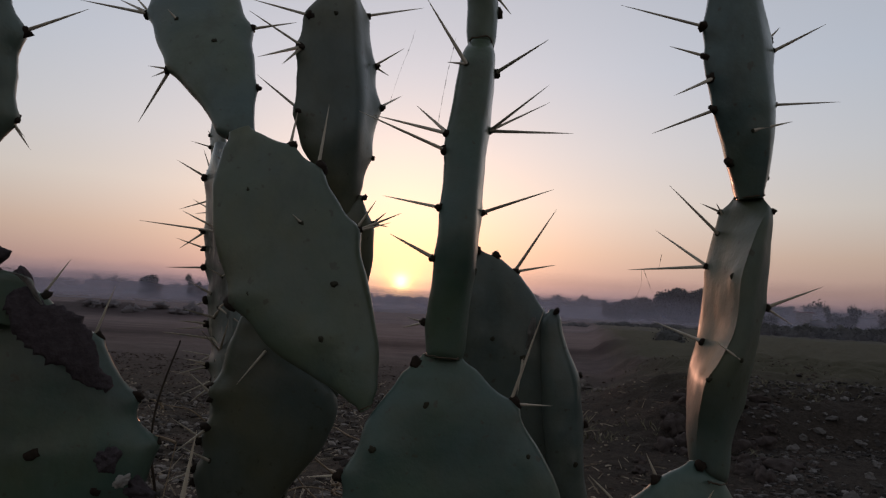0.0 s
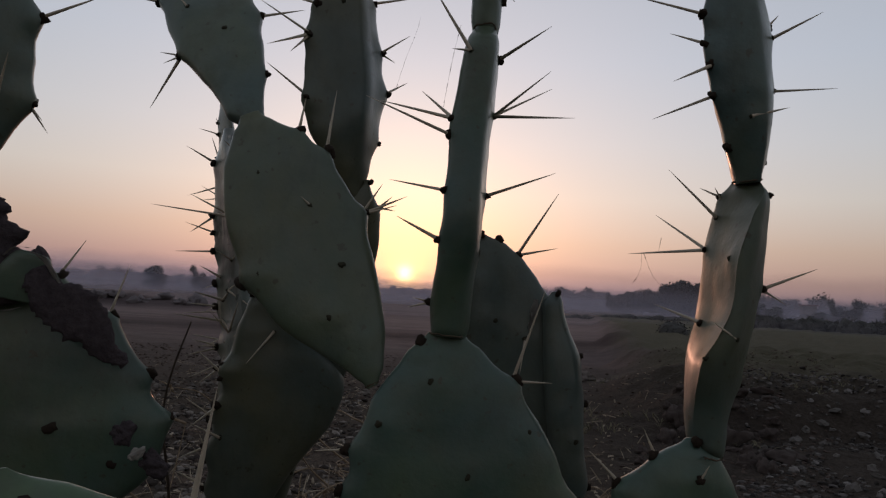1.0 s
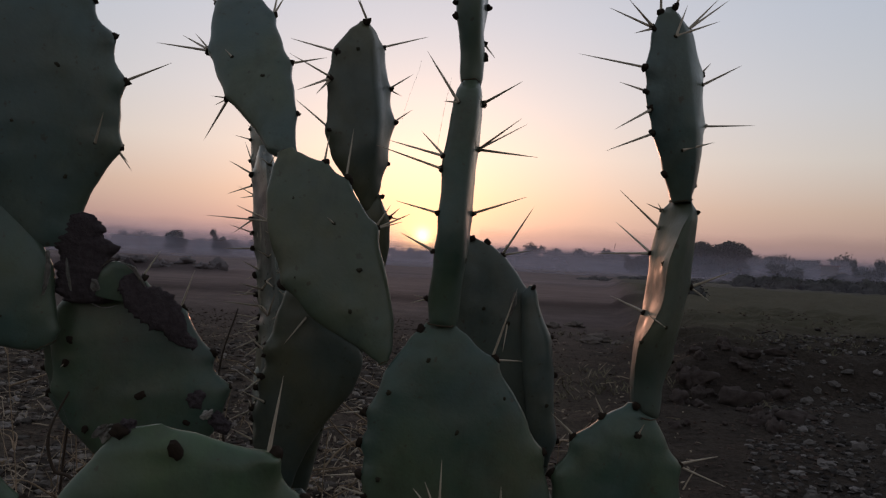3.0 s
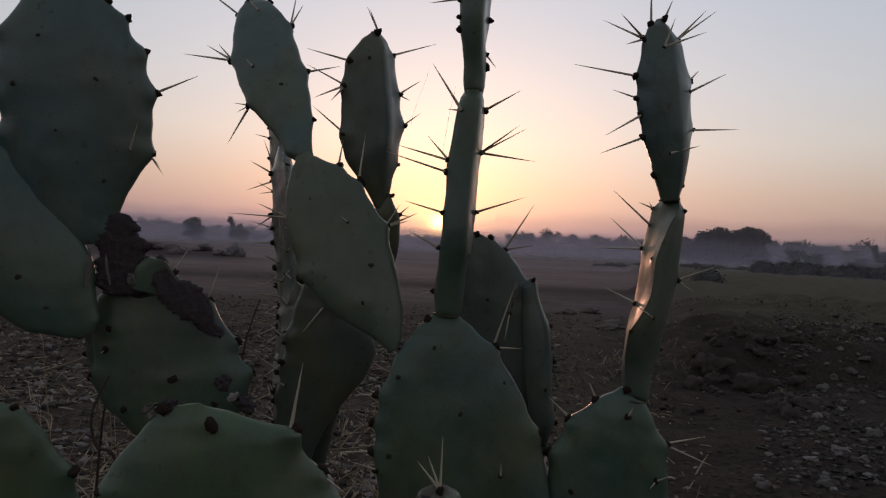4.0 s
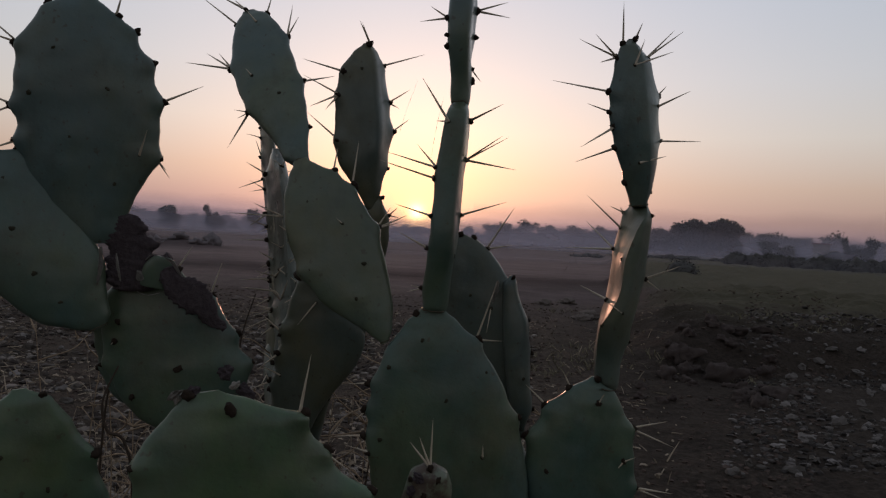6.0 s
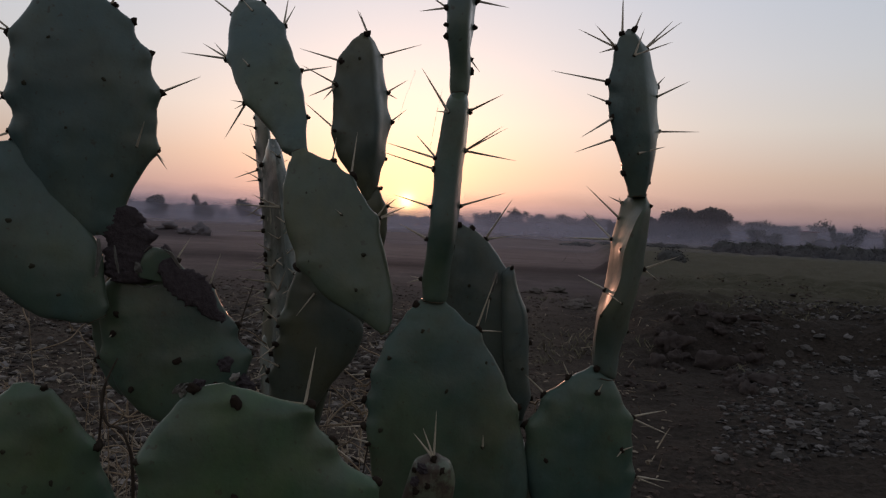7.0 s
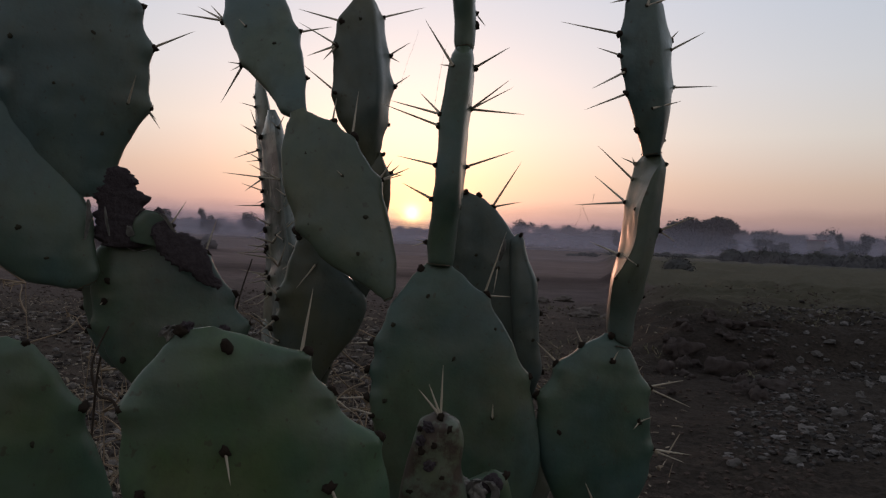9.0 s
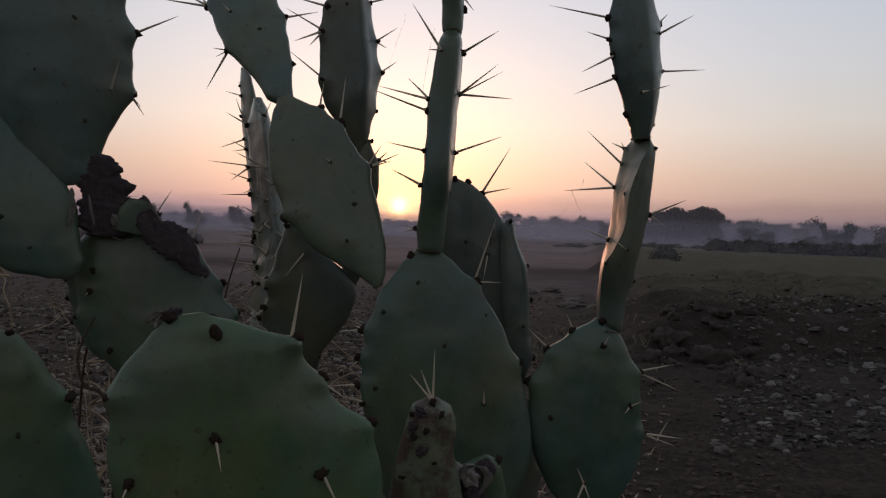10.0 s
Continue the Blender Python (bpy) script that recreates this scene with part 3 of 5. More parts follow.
# broad upper pad
pad(teal, (-0.331, 0.430, 1.463), (-0.359, 0.402, 1.706), 0.011, 12, 0, ring=False,
    centre=[-8, -13, -20, -14, -10, -10, -11, -11, -5],
    half=[15, 25, 40, 61, 68, 65, 51, 29, 16],
    areoles=[(0.82, -1.0, [(132, 44), (157, 32)]), (0.58, -1.0, [(152, 29), (-161, 30)]), (0.44, -0.98, [(-164, 31), (176, 8)]), (0.91, 0.97, [(65, 28)]), (0.85, 1.0, []), (0.72, 1.0, []), (0.56, 1.0, [(18, 47, 0.08)]), (0.33, 1.0, [(-65, 22, -0.19), (-55, 15)]), (0.99, 0.76, []), (0.97, -1.0, []), (0.62, 0.34, []), (0.62, -0.72, []), (0.35, 0.75, [(62, 27)]), (0.44, -0.23, []), (0.79, -0.36, []), (0.24, 0.49, [])])
# burnt neck of the broad pad
pad(char, (-0.327, 0.436, 1.413), (-0.323, 0.428, 1.494), 0.0065, 16, 0,
    centre=[10, 10, 11, 12, 11, 4, -2, -5, -6],
    half=[15, 22, 25, 24, 23, 24, 22, 17, 10],
    areoles=[], ring=False, rough=0.0012, name="charred_tissue", label="black brown burnt crumbling tissue")
# burnt shoulder stub
pad(char, (-0.312, 0.442, 1.428), (-0.278, 0.442, 1.450), 0.005, 16, 0,
    centre=[1, 1, 1, 2, 2, 3, 2, 1, 1],
    half=[5, 5, 6, 9, 8, 8, 8, 7, 7],
    areoles=[], ring=False, rough=0.0012, name="charred_tissue", label="black brown burnt crumbling tissue")
# leaning pad, its shade put into the colour by the darker green skin
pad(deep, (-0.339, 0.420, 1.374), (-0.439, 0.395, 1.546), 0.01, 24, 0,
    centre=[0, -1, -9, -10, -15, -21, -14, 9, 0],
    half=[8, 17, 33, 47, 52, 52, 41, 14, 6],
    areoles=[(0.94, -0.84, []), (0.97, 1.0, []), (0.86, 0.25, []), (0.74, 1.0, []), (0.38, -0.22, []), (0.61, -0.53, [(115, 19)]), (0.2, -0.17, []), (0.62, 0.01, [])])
# scorched pad
pad(deep, (-0.270, 0.465, 1.252), (-0.307, 0.462, 1.446), 0.012, 14, 0,
    centre=[7, 11, 16, 15, 7, 2, -6, -1, 6],
    half=[12, 23, 52, 69, 68, 60, 43, 18, 5],
    areoles=[(0.69, -0.69, []), (0.39, 0.01, []), (0.47, -1.0, []), (0.52, 1.0, []), (0.59, -0.77, [(-138, 5)]), (0.35, 1.0, []), (0.28, -0.78, []), (0.23, 0.5, []), (0.92, 1.0, [(50, 31)]), (0.75, 1.0, [(63, 39)])], size=1.6)
# near pad
pad(green, (-0.108, 0.195, 1.189), (-0.134, 0.185, 1.374), 0.01, 17, 0,
    centre=[27, 29, 25, 20, 14, 2, -0, -7, -11],
    half=[34, 42, 66, 79, 80, 64, 52, 24, 15],
    areoles=[(1.0, -0.79, []), (0.93, 0.34, []), (0.86, 1.0, [(74, 44)]), (0.71, 1.0, [(-44, 23)]), (0.52, 1.0, [(6, 8)]), (0.59, -0.14, [(-87, 19)]), (0.4, 0.5, [(-72, 24)]), (0.77, -0.96, []), (0.49, -0.85, [(-120, 11)])], size=1.8)
# near side pad
pad(green, (-0.304, 0.260, 1.148), (-0.313, 0.250, 1.350), 0.011, 32, 0,
    centre=[20, 15, 19, 11, 7, 2, 2, 3, 0],
    half=[33, 43, 56, 61, 56, 49, 34, 18, 6],
    areoles=[(0.97, 0.9, []), (0.71, 0.97, []), (0.61, 0.25, []), (0.76, -0.34, [])])
# slanting pad
pad(olive, (-0.050, 0.455, 1.370), (-0.152, 0.475, 1.563), 0.008, 10, 0,
    centre=[-0, 2, 1, -5, -5, -4, -3, -4, -3],
    half=[4, 10, 23, 39, 46, 44, 32, 14, 9],
    areoles=[(0.88, 1.0, [(56, 27)]), (0.77, 1.0, [(58, 52, -0.01)]), (0.53, 1.0, [(31, 27), (1, 37, -0.13), (-9, 27)]), (0.78, -0.27, []), (0.61, 0.32, [(117, 8)]), (0.47, -0.78, []), (0.25, -0.16, []), (0.47, -1.0, []), (0.39, 0.44, [])])
# top of slanting pad
pad(teal, (-0.158, 0.490, 1.560), (-0.240, 0.575, 1.753), 0.009, 6, 0,
    centre=[1, -2, -2, -6, -10, -10, -8, -8, -10],
    half=[10, 14, 20, 30, 37, 36, 29, 16, 9],
    areoles=[(0.93, -1.0, [(124, 59)]), (1.02, -0.43, [(130, 47), (117, 23)]), (0.95, 1.0, [(66, 35)]), (0.76, 1.0, [(69, 51), (50, 33)]), (0.66, -1.0, [(169, 47, 0.48), (121, 55, -0.28), (112, 29)]), (0.37, -1.0, [(-152, 44, -0.58), (157, 17), (-158, 16)]), (0.46, 1.0, [(-10, 39)]), (0.18, 1.0, []), (0.88, 0.13, [(114, 18)]), (0.54, -0.39, [(115, 11)]), (0.39, 0.21, [])])
# ridged upright pad
pad(dark, (-0.081, 0.565, 1.509), (-0.099, 0.555, 1.712), 0.022, 40, 0,
    centre=[-2, -5, -7, -12, -9, -9, -6, -2, 0],
    half=[4, 8, 17, 33, 38, 35, 28, 15, 7],
    areoles=[(0.99, -0.07, [(120, 29, 0.08), (116, 26, 0.09)]), (0.88, 1.0, [(17, 63, 0.07)]), (0.66, 0.87, [(35, 25, 0.72), (-22, 17, 0.06)]), (0.49, 1.0, [(27, 40, -0.31)]), (0.82, -0.94, [(152, 39, -0.95)]), (0.69, -1.0, [(160, 51, 0.11), (-158, 45, 0.12), (-138, 28, 0.12)]), (0.43, -1.0, [(116, 41, -0.99)]), (0.84, -0.33, []), (0.27, 1.0, [])], section=RIDGED)
# short pad
pad(dark, (-0.095, 0.600, 1.351), (-0.073, 0.560, 1.531), 0.009, 8, 0,
    centre=[-0, -1, -3, -4, -5, -4, -5, -3, -2],
    half=[3, 5, 12, 15, 17, 20, 18, 5, 2],
    areoles=[(0.88, 1.0, [(49, 15), (-1, 14)]), (0.99, 1.0, [])])
# pale thin pad, its sunlit brightness put into the base colour
pad(pale, (-0.213, 0.660, 1.300), (-0.235, 0.670, 1.594), 0.03, 15, 0,
    centre=[8, 8, 11, 14, 11, 7, 3, 2, 1],
    half=[14, 14, 17, 21, 20, 19, 16, 10, 6],
    areoles=[(0.68, 0.04, [(179, 67, 0.9), (157, 39, 0.8)]), (0.91, 0.47, [(142, 14), (61, 19)]), (0.58, -1.0, [(179, 39)]), (0.54, -0.22, [(151, 16, 0.9), (38, 24, 0.9)]), (0.44, -0.44, [(36, 34, 1.2), (-38, 30, 1.1)]), (0.38, 0.51, []), (0.34, -0.77, [(170, 44, 0.6), (-45, 27, 1.2)]), (0.25, -1.0, [(-169, 30, 0.5)]), (0.41, -0.75, [(49, 33, 1.2), (163, 28, 0.6)]), (0.3, -0.46, [(128, 26, 1.0), (72, 30, 1.2)]), (0.27, -0.61, [(33, 35, 1.2)]), (0.61, 0.29, [(144, 15)]), (0.49, -0.84, [(150, 22)])], section=WEDGE, more=11, knob=2.6)
# far thin pad
pad(dark, (-0.276, 0.870, 1.270), (-0.321, 0.900, 1.682), 0.035, 15, 12,
    centre=[1, 2, 5, 9, 10, 8, 6, 3, 1],
    half=[10, 10, 9, 8, 8, 11, 11, 7, 5],
    areoles=[(0.93, -1.0, [(122, 8)]), (0.81, -1.0, [(106, 32)]), (0.72, -1.0, [(-160, 44)]), (0.69, -0.64, []), (0.6, -0.96, []), (0.44, -0.53, [(142, 16), (-157, 17)]), (0.32, -1.0, [(-179, 52)]), (0.16, -1.0, [(-160, 44)]), (0.23, -1.0, [(166, 41)])], ridge=1.2, more=8, knob=4.0)
# low dark pad
pad(dark, (-0.166, 0.590, 1.205), (-0.165, 0.575, 1.432), 0.011, 13, 0,
    centre=[0, -2, -7, 1, 19, 25, 11, 3, -1],
    half=[5, 9, 23, 35, 50, 50, 28, 11, 6],
    areoles=[(0.99, -0.85, [(-53, 35)]), (0.71, -0.97, []), (0.36, -1.0, [(112, 23)]), (0.85, 0.12, [(-129, 34)]), (0.45, -0.84, [(148, 27)]), (0.51, -1.0, [(143, 33)]), (0.41, -1.0, [(-155, 30)]), (0.25, -1.0, [(149, 31)]), (0.67, -0.93, [(138, 34)]), (0.57, -0.94, [(-142, 33)])])
# low grey pad
pad(dark, (-0.153, 0.630, 1.193), (-0.098, 0.620, 1.356), 0.012, 10, 0,
    centre=[-6, -11, -15, -19, -21, -17, -10, -4, -2],
    half=[7, 12, 15, 15, 14, 15, 14, 9, 7],
    areoles=[(0.67, 0.99, []), (0.46, 0.77, [(165, 14)])])
# main pad
pad(deep, (0.026, 0.455, 1.112), (0.000, 0.455, 1.411), 0.013, 2, 0,
    centre=[3, 6, 10, 11, 7, 1, -2, -3, -1],
    half=[13, 29, 65, 81, 82, 72, 52, 25, 15],
    areoles=[(0.8, -0.79, []), (0.77, 0.83, []), (0.74, -1.0, [(-180, 27), (158, 14)]), (0.88, 1.0, [(69, 68), (-5, 28)]), (0.48, 0.45, [(88, 15)]), (0.98, -0.96, []), (0.55, -0.82, []), (0.68, 0.11, []), (0.6, 1.0, []), (0.89, -0.24, []), (0.56, -0.99, [(178, 37)]), (0.5, -0.94, [(159, 29)]), (0.65, -1.0, [(-142, 19)])])
# column pad
pad(deep, (-0.000, 0.460, 1.407), (0.016, 0.465, 1.630), 0.034, 2, 0,
    centre=[0, -0, -1, 1, 0, -1, -0, -0, -0],
    half=[13, 14, 15, 15, 15, 15, 14, 12, 11],
    areoles=[(0.88, -0.66, [(129, 51, 0.12), (-176, 13, 0.1)]), (0.665, -0.96, [(133, 36, -0.9), (167, 55, -0.39)]), (0.615, -1.0, [(173, 56, 0.76)]), (0.44, -0.99, [(166, 43, -1.0)]), (0.93, 1.0, [(25, 35, 1.09)]), (0.74, 1.0, [(35, 40, 1.18), (37, 56, -0.34), (-13, 51, 1.17)]), (0.47, 1.0, [(22, 50, 0.49)]), (0.29, -1.0, [(158, 34, 0.0)]), (0.27, 0.85, []), (0.1, -1.0, [(-160, 16, 0.2), (172, 13, 0.1)])], section=WEDGE_RIGHT)
# column top pad
pad(teal, (0.016, 0.465, 1.627), (0.011, 0.460, 1.815), 0.026, 2, 0,
    centre=[0, 0, -0, -1, 0, 1, 0, -0, -1],
    half=[9, 10, 11, 13, 15, 14, 12, 8, 7],
    areoles=[(0.55, 1.0, [(-11, 37, 0.08), (15, 35, 0.12)]), (0.4, 1.0, []), (0.31, -1.0, []), (0.14, 1.0, []), (0.46, -1.0, [(149, 21, 0.08), (-170, 29, 0.08)]), (0.37, -1.0, []), (0.21, 1.0, [(-53, 17, 0.14)]), (0.78, 1.0, [(30, 33, 0.08)]), (0.81, -1.0, [(154, 29, 0.07)])], section=WEDGE_RIGHT)
# back pad
pad(dark, (0.074, 0.580, 1.201), (0.029, 0.575, 1.494), 0.012, -12, 0,
    centre=[2, 5, 0, -1, 2, 7, 5, -1, -7],
    half=[11, 22, 48, 54, 54, 49, 35, 16, 5],
    areoles=[(0.99, 0.3, [(130, 7)]), (0.97, 1.0, [(57, 6)]), (0.92, 1.0, [(48, 62, 0.32), (3, 35, 0.11), (176, 41)]), (0.77, 0.93, []), (0.68, 0.37, [(-103, 28)]), (0.74, -0.1, [])])
# back edge pad
pad(dark, (0.104, 0.550, 1.260), (0.085, 0.550, 1.444), 0.012, -4, 0,
    centre=[6, 6, 5, 4, 4, 4, 1, 0, 3],
    half=[3, 5, 13, 14, 16, 15, 10, 8, 4],
    areoles=[(0.99, 0.45, []), (0.71, 1.0, []), (0.5, 1.0, []), (0.35, 0.42, []), (0.14, 1.0, [(121, 24)])])
# edge-on pad
pad(flank, (0.191, 0.490, 1.330), (0.217, 0.490, 1.534), 0.048, -12, 0,
    centre=[7, 1, -2, -1, 2, 2, 1, 1, 1],
    half=[6, 13, 15, 17, 17, 18, 17, 13, 11],
    areoles=[(0.945, -0.95, [(165, 18)]), (0.86, -0.85, [(146, 50, 0.37)]), (0.93, -0.85, [(127, 11)]), (0.74, -1.0, [(143, 49, -0.98), (-173, 57, -0.93)]), (0.94, 1.0, []), (0.46, -0.87, [(164, 36, -0.96)]), (0.34, -0.79, []), (0.69, -0.44, []), (0.61, 1.0, [(31, 39, 0.1), (-27, 20)]), (0.42, 0.12, [(153, 20)]), (0.27, 1.0, [])], section=edge_on)
# ridged top pad
pad(teal, (0.215, 0.480, 1.530), (0.194, 0.470, 1.707), 0.017, 25, 0,
    centre=[0, 0, 2, 2, 1, 0, 1, -2, -0],
    half=[10, 11, 18, 26, 31, 30, 23, 11, 5],
    areoles=[(0.97, -1.0, [(90, 43, 0.11)]), (0.99, 0.21, [(63, 20)]), (0.89, -1.0, [(141, 36, 0.09), (143, 39, -0.56), (-166, 25, 0.1)]), (0.89, 1.0, [(39, 47, 0.09), (31, 55, 0.12)]), (0.83, -0.37, [(66, 29, 0.12), (16, 49, 0.11)]), (0.69, -1.0, [(168, 65, -0.18)]), (0.57, -1.0, [(143, 20, -0.91)]), (0.48, -0.97, [(-161, 66, 0.4)]), (0.36, -1.0, [(-160, 34, -0.9)]), (0.39, 1.0, [(-9, 30, 1.11)]), (0.66, 1.0, [(39, 17, 0.09)]), (0.59, 0.64, [(30, 24, 1.12)]), (0.26, -0.45, [(10, 29, 0.3)]), (0.15, -1.0, []), (0.08, 0.79, [])], ridge=1.45)
# side pad
pad(deep, (0.172, 0.475, 1.137), (0.180, 0.475, 1.344), 0.012, 8, 0,
    centre=[-5, -1, -3, -5, -10, -11, -9, -2, 1],
    half=[15, 26, 42, 57, 61, 57, 40, 19, 10],
    areoles=[(0.87, 0.22, [(77, 12)]), (0.58, 0.72, [(35, 12), (-137, 10)]), (0.19, -0.16, [(-121, 30), (121, 23), (-70, 19)]), (0.74, 1.0, [(13, 43), (-20, 57)]), (0.44, 0.93, [(-3, 43), (-18, 43)]), (0.93, -1.0, [(119, 20)]), (0.83, -1.0, [(140, 35)]), (0.67, -1.0, [(35, 23), (-4, 25)]), (0.51, -0.66, []), (0.99, -0.19, [])], size=1.4)
# rotting bud
pad(scab, (0.007, 0.280, 1.174), (0.008, 0.273, 1.304), 0.014, 1, 0,
    centre=[3, 2, -0, 0, -1, -2, 1, 1, 1],
    half=[5, 9, 25, 29, 26, 21, 19, 14, 6],
    areoles=[(0.99, 0.08, [(90, 39), (112, 26), (131, 26)]), (0.92, -0.84, []), (0.93, 0.44, []), (0.80, -0.55, []), (0.66, 0.30, []), (0.57, -0.70, []), (0.84, -0.15, [])], size=1.2)
# small torn pad
pad(green, (0.052, 0.310, 1.161), (0.048, 0.300, 1.253), 0.01, -4, 0,
    centre=[-0, -0, -0, -1, -2, -2, -2, 5, 5],
    half=[5, 9, 19, 21, 24, 23, 20, 9, 3],
    areoles=[(0.96, 1.0, []), (0.85, -1.0, [])])


# burnt, crumbled tissue at the neck of the broad upper pad and along the shoulder of the pad below it
BURNT = "black brown burnt crumbling tissue"
# green stub left standing between the burnt parts, and a pad behind the scorched one
pad(deep, (-0.291, 0.438, 1.417), (-0.284, 0.436, 1.450), 0.004, 16, 0, [0, 0, 1, 1, 0, 0, 1, 1, 0], [15, 16, 17, 17, 16, 15, 13, 10, 7], ring=False, label="torn green stub with a dry pale rim")
pad(deep, (-0.322, 0.480, 1.285), (-0.350, 0.478, 1.412), 0.009, 14, 0, [0] * 9, [12, 18, 27, 31, 32, 30, 24, 15, 7],
    [(0.78, -0.4, []), (0.55, -1.0, []), (0.7, -0.98, []), (0.36, -1.0, [(-170, 16)])], ring=False, size=1.6)
pad(char, (-0.219, 0.447, 1.376), (-0.282, 0.432, 1.436), 0.0042, 18, 0, [0, 1, -2, 2, 3, -1, 0, 2, 0], [2, 4, 7, 12, 15, 14, 12, 10, 5], label=BURNT, ring=False, rough=0.0013, name="charred_tissue")


def peel(points, wide, label="pale dry peeling skin"):
    """A curled strip of dead skin along a few points."""
    pts = [Vector(p) for p in points]
    stops = list(np.linspace(0, 1, len(pts)))
    bm = bmesh.new()
    rows = []
    for i in range(25):
        s = i / 24
        p = Vector([spline([q[a] for q in pts], s, stops) for a in range(3)])
        w = wide * (0.35 + 0.65 * math.sin(math.pi * min(1, s * 0.9 + 0.08))) * (1 + 0.5 * noise.noise(p * 160))
        row = []
        for j in range(9):
            a = -1.4 + 2.8 * j / 8 + 0.6 * noise.noise(p * 90)
            row.append(bm.verts.new(p + Vector((w * math.sin(a), -w * 0.5 * math.cos(a) + 0.6 * w * noise.noise(p * 240 + Vector((j * 0.7, 0, 0))), 0.5 * w * noise.noise(p * 210 + Vector((j, 0, 0))))) - CACTUS_FOOT))
        rows.append(row)
    for a, b in zip(rows, rows[1:]):
        for j in range(8):
            bm.faces.new((a[j], a[j + 1], b[j + 1], b[j]))
    bmesh.ops.solidify(bm, geom=bm.faces[:], thickness=0.0007)
    part("dry_skin", mesh_from(bm, "dry_skin", husk), cactus, label)


peel([(-0.336, 0.410, 1.458), (-0.334, 0.408, 1.440), (-0.337, 0.408, 1.420)], 0.0024)
peel([(-0.283, 0.430, 1.450), (-0.272, 0.430, 1.446), (-0.262, 0.434, 1.430)], 0.0026)
peel([(-0.306, 0.432, 1.436), (-0.303, 0.430, 1.424)], 0.0040)
peel([(-0.322, 0.414, 1.452), (-0.319, 0.413, 1.438), (-0.317, 0.415, 1.424)], 0.0017)
peel([(-0.299, 0.430, 1.446), (-0.290, 0.428, 1.452), (-0.280, 0.429, 1.452)], 0.0018)
peel([(-0.306, 0.429, 1.413), (-0.294, 0.427, 1.410), (-0.282, 0.428, 1.413)], 0.0016)
peel([(0.071, 0.542, 1.437), (0.069, 0.540, 1.425), (0.066, 0.542, 1.411)], 0.0026)
peel([(0.030, 0.281, 1.240), (0.036, 0.279, 1.250), (0.048, 0.279, 1.251), (0.054, 0.280, 1.242), (0.048, 0.281, 1.230)], 0.0036)
peel([(-0.165, 0.176, 1.367), (-0.158, 0.176, 1.374), (-0.151, 0.178, 1.372)], 0.0030)


def scrap(c, size, seed, mat, label):
    """A shrivelled, folded crumb of dead tissue."""
    bm = bmesh.new()
    bmesh.ops.create_icosphere(bm, subdivisions=4, radius=1.0)
    off = Vector((seed * 3.7, seed, 0))
    for v in bm.verts:
        d = v.co.copy()
        fold = 0.55 * noise.noise(d * 1.3 + off) + 0.22 * noise.noise(d * 3.1 + off) + 0.08 * noise.noise(d * 8.0 + off)
        v.co = d * (0.8 + fold)
    ob = part("dead_tissue", mesh_from(bm, "dead_tissue", mat), cactus, label)
    ob.matrix_basis = Matrix.Translation(Vector(c) - CACTUS_FOOT) @ Matrix.Rotation(seed, 4, "Y") @ Matrix.Diagonal((*size, 1))


for n, (c, size, mat) in enumerate((
        ((-0.205, 0.444, 1.318), (0.004, 0.003, 0.007), husk), ((-0.193, 0.448, 1.310), (0.008, 0.006, 0.013), char), ((-0.216, 0.446, 1.331), (0.008, 0.006, 0.009), char),
        ((0.040, 0.286, 1.241), (0.010, 0.006, 0.008), husk), ((0.052, 0.288, 1.246), (0.010, 0.007, 0.008), char), ((0.028, 0.286, 1.246), (0.007, 0.005, 0.006), husk),
        ((0.044, 0.286, 1.224), (0.008, 0.007, 0.016), char), ((-0.160, 0.178, 1.369), (0.004, 0.003, 0.003), husk), ((-0.150, 0.180, 1.373), (0.005, 0.004, 0.004), char),
        ((0.001, 0.260, 1.296), (0.006, 0.004, 0.004), char), ((-0.0045, 0.261, 1.285), (0.005, 0.004, 0.004), char), ((0.003, 0.259, 1.268), (0.006, 0.003, 0.004), char))):
    scrap(c, size, n + 1.0, mat, "shrivelled pale dead skin" if mat is husk else "dark shrivelled dead tissue")


# the older joints below, down to the woody foot
def low_pad(base, tip, wide, thick, mat=None):
    pad(mat or dark, base, tip, thick, rng.uniform(-15, 15), 0, [0] * 9, [wide * f for f in (0.4, 0.62, 0.86, 1, 1, 0.93, 0.78, 0.52, 0.3)],
        [(rng.uniform(0.15, 0.9), rng.choice((-1, 1, 0.3, -0.4)), [(rng.uniform(0, 360), rng.uniform(18, 36))]) for _ in range(6)], ring=False)


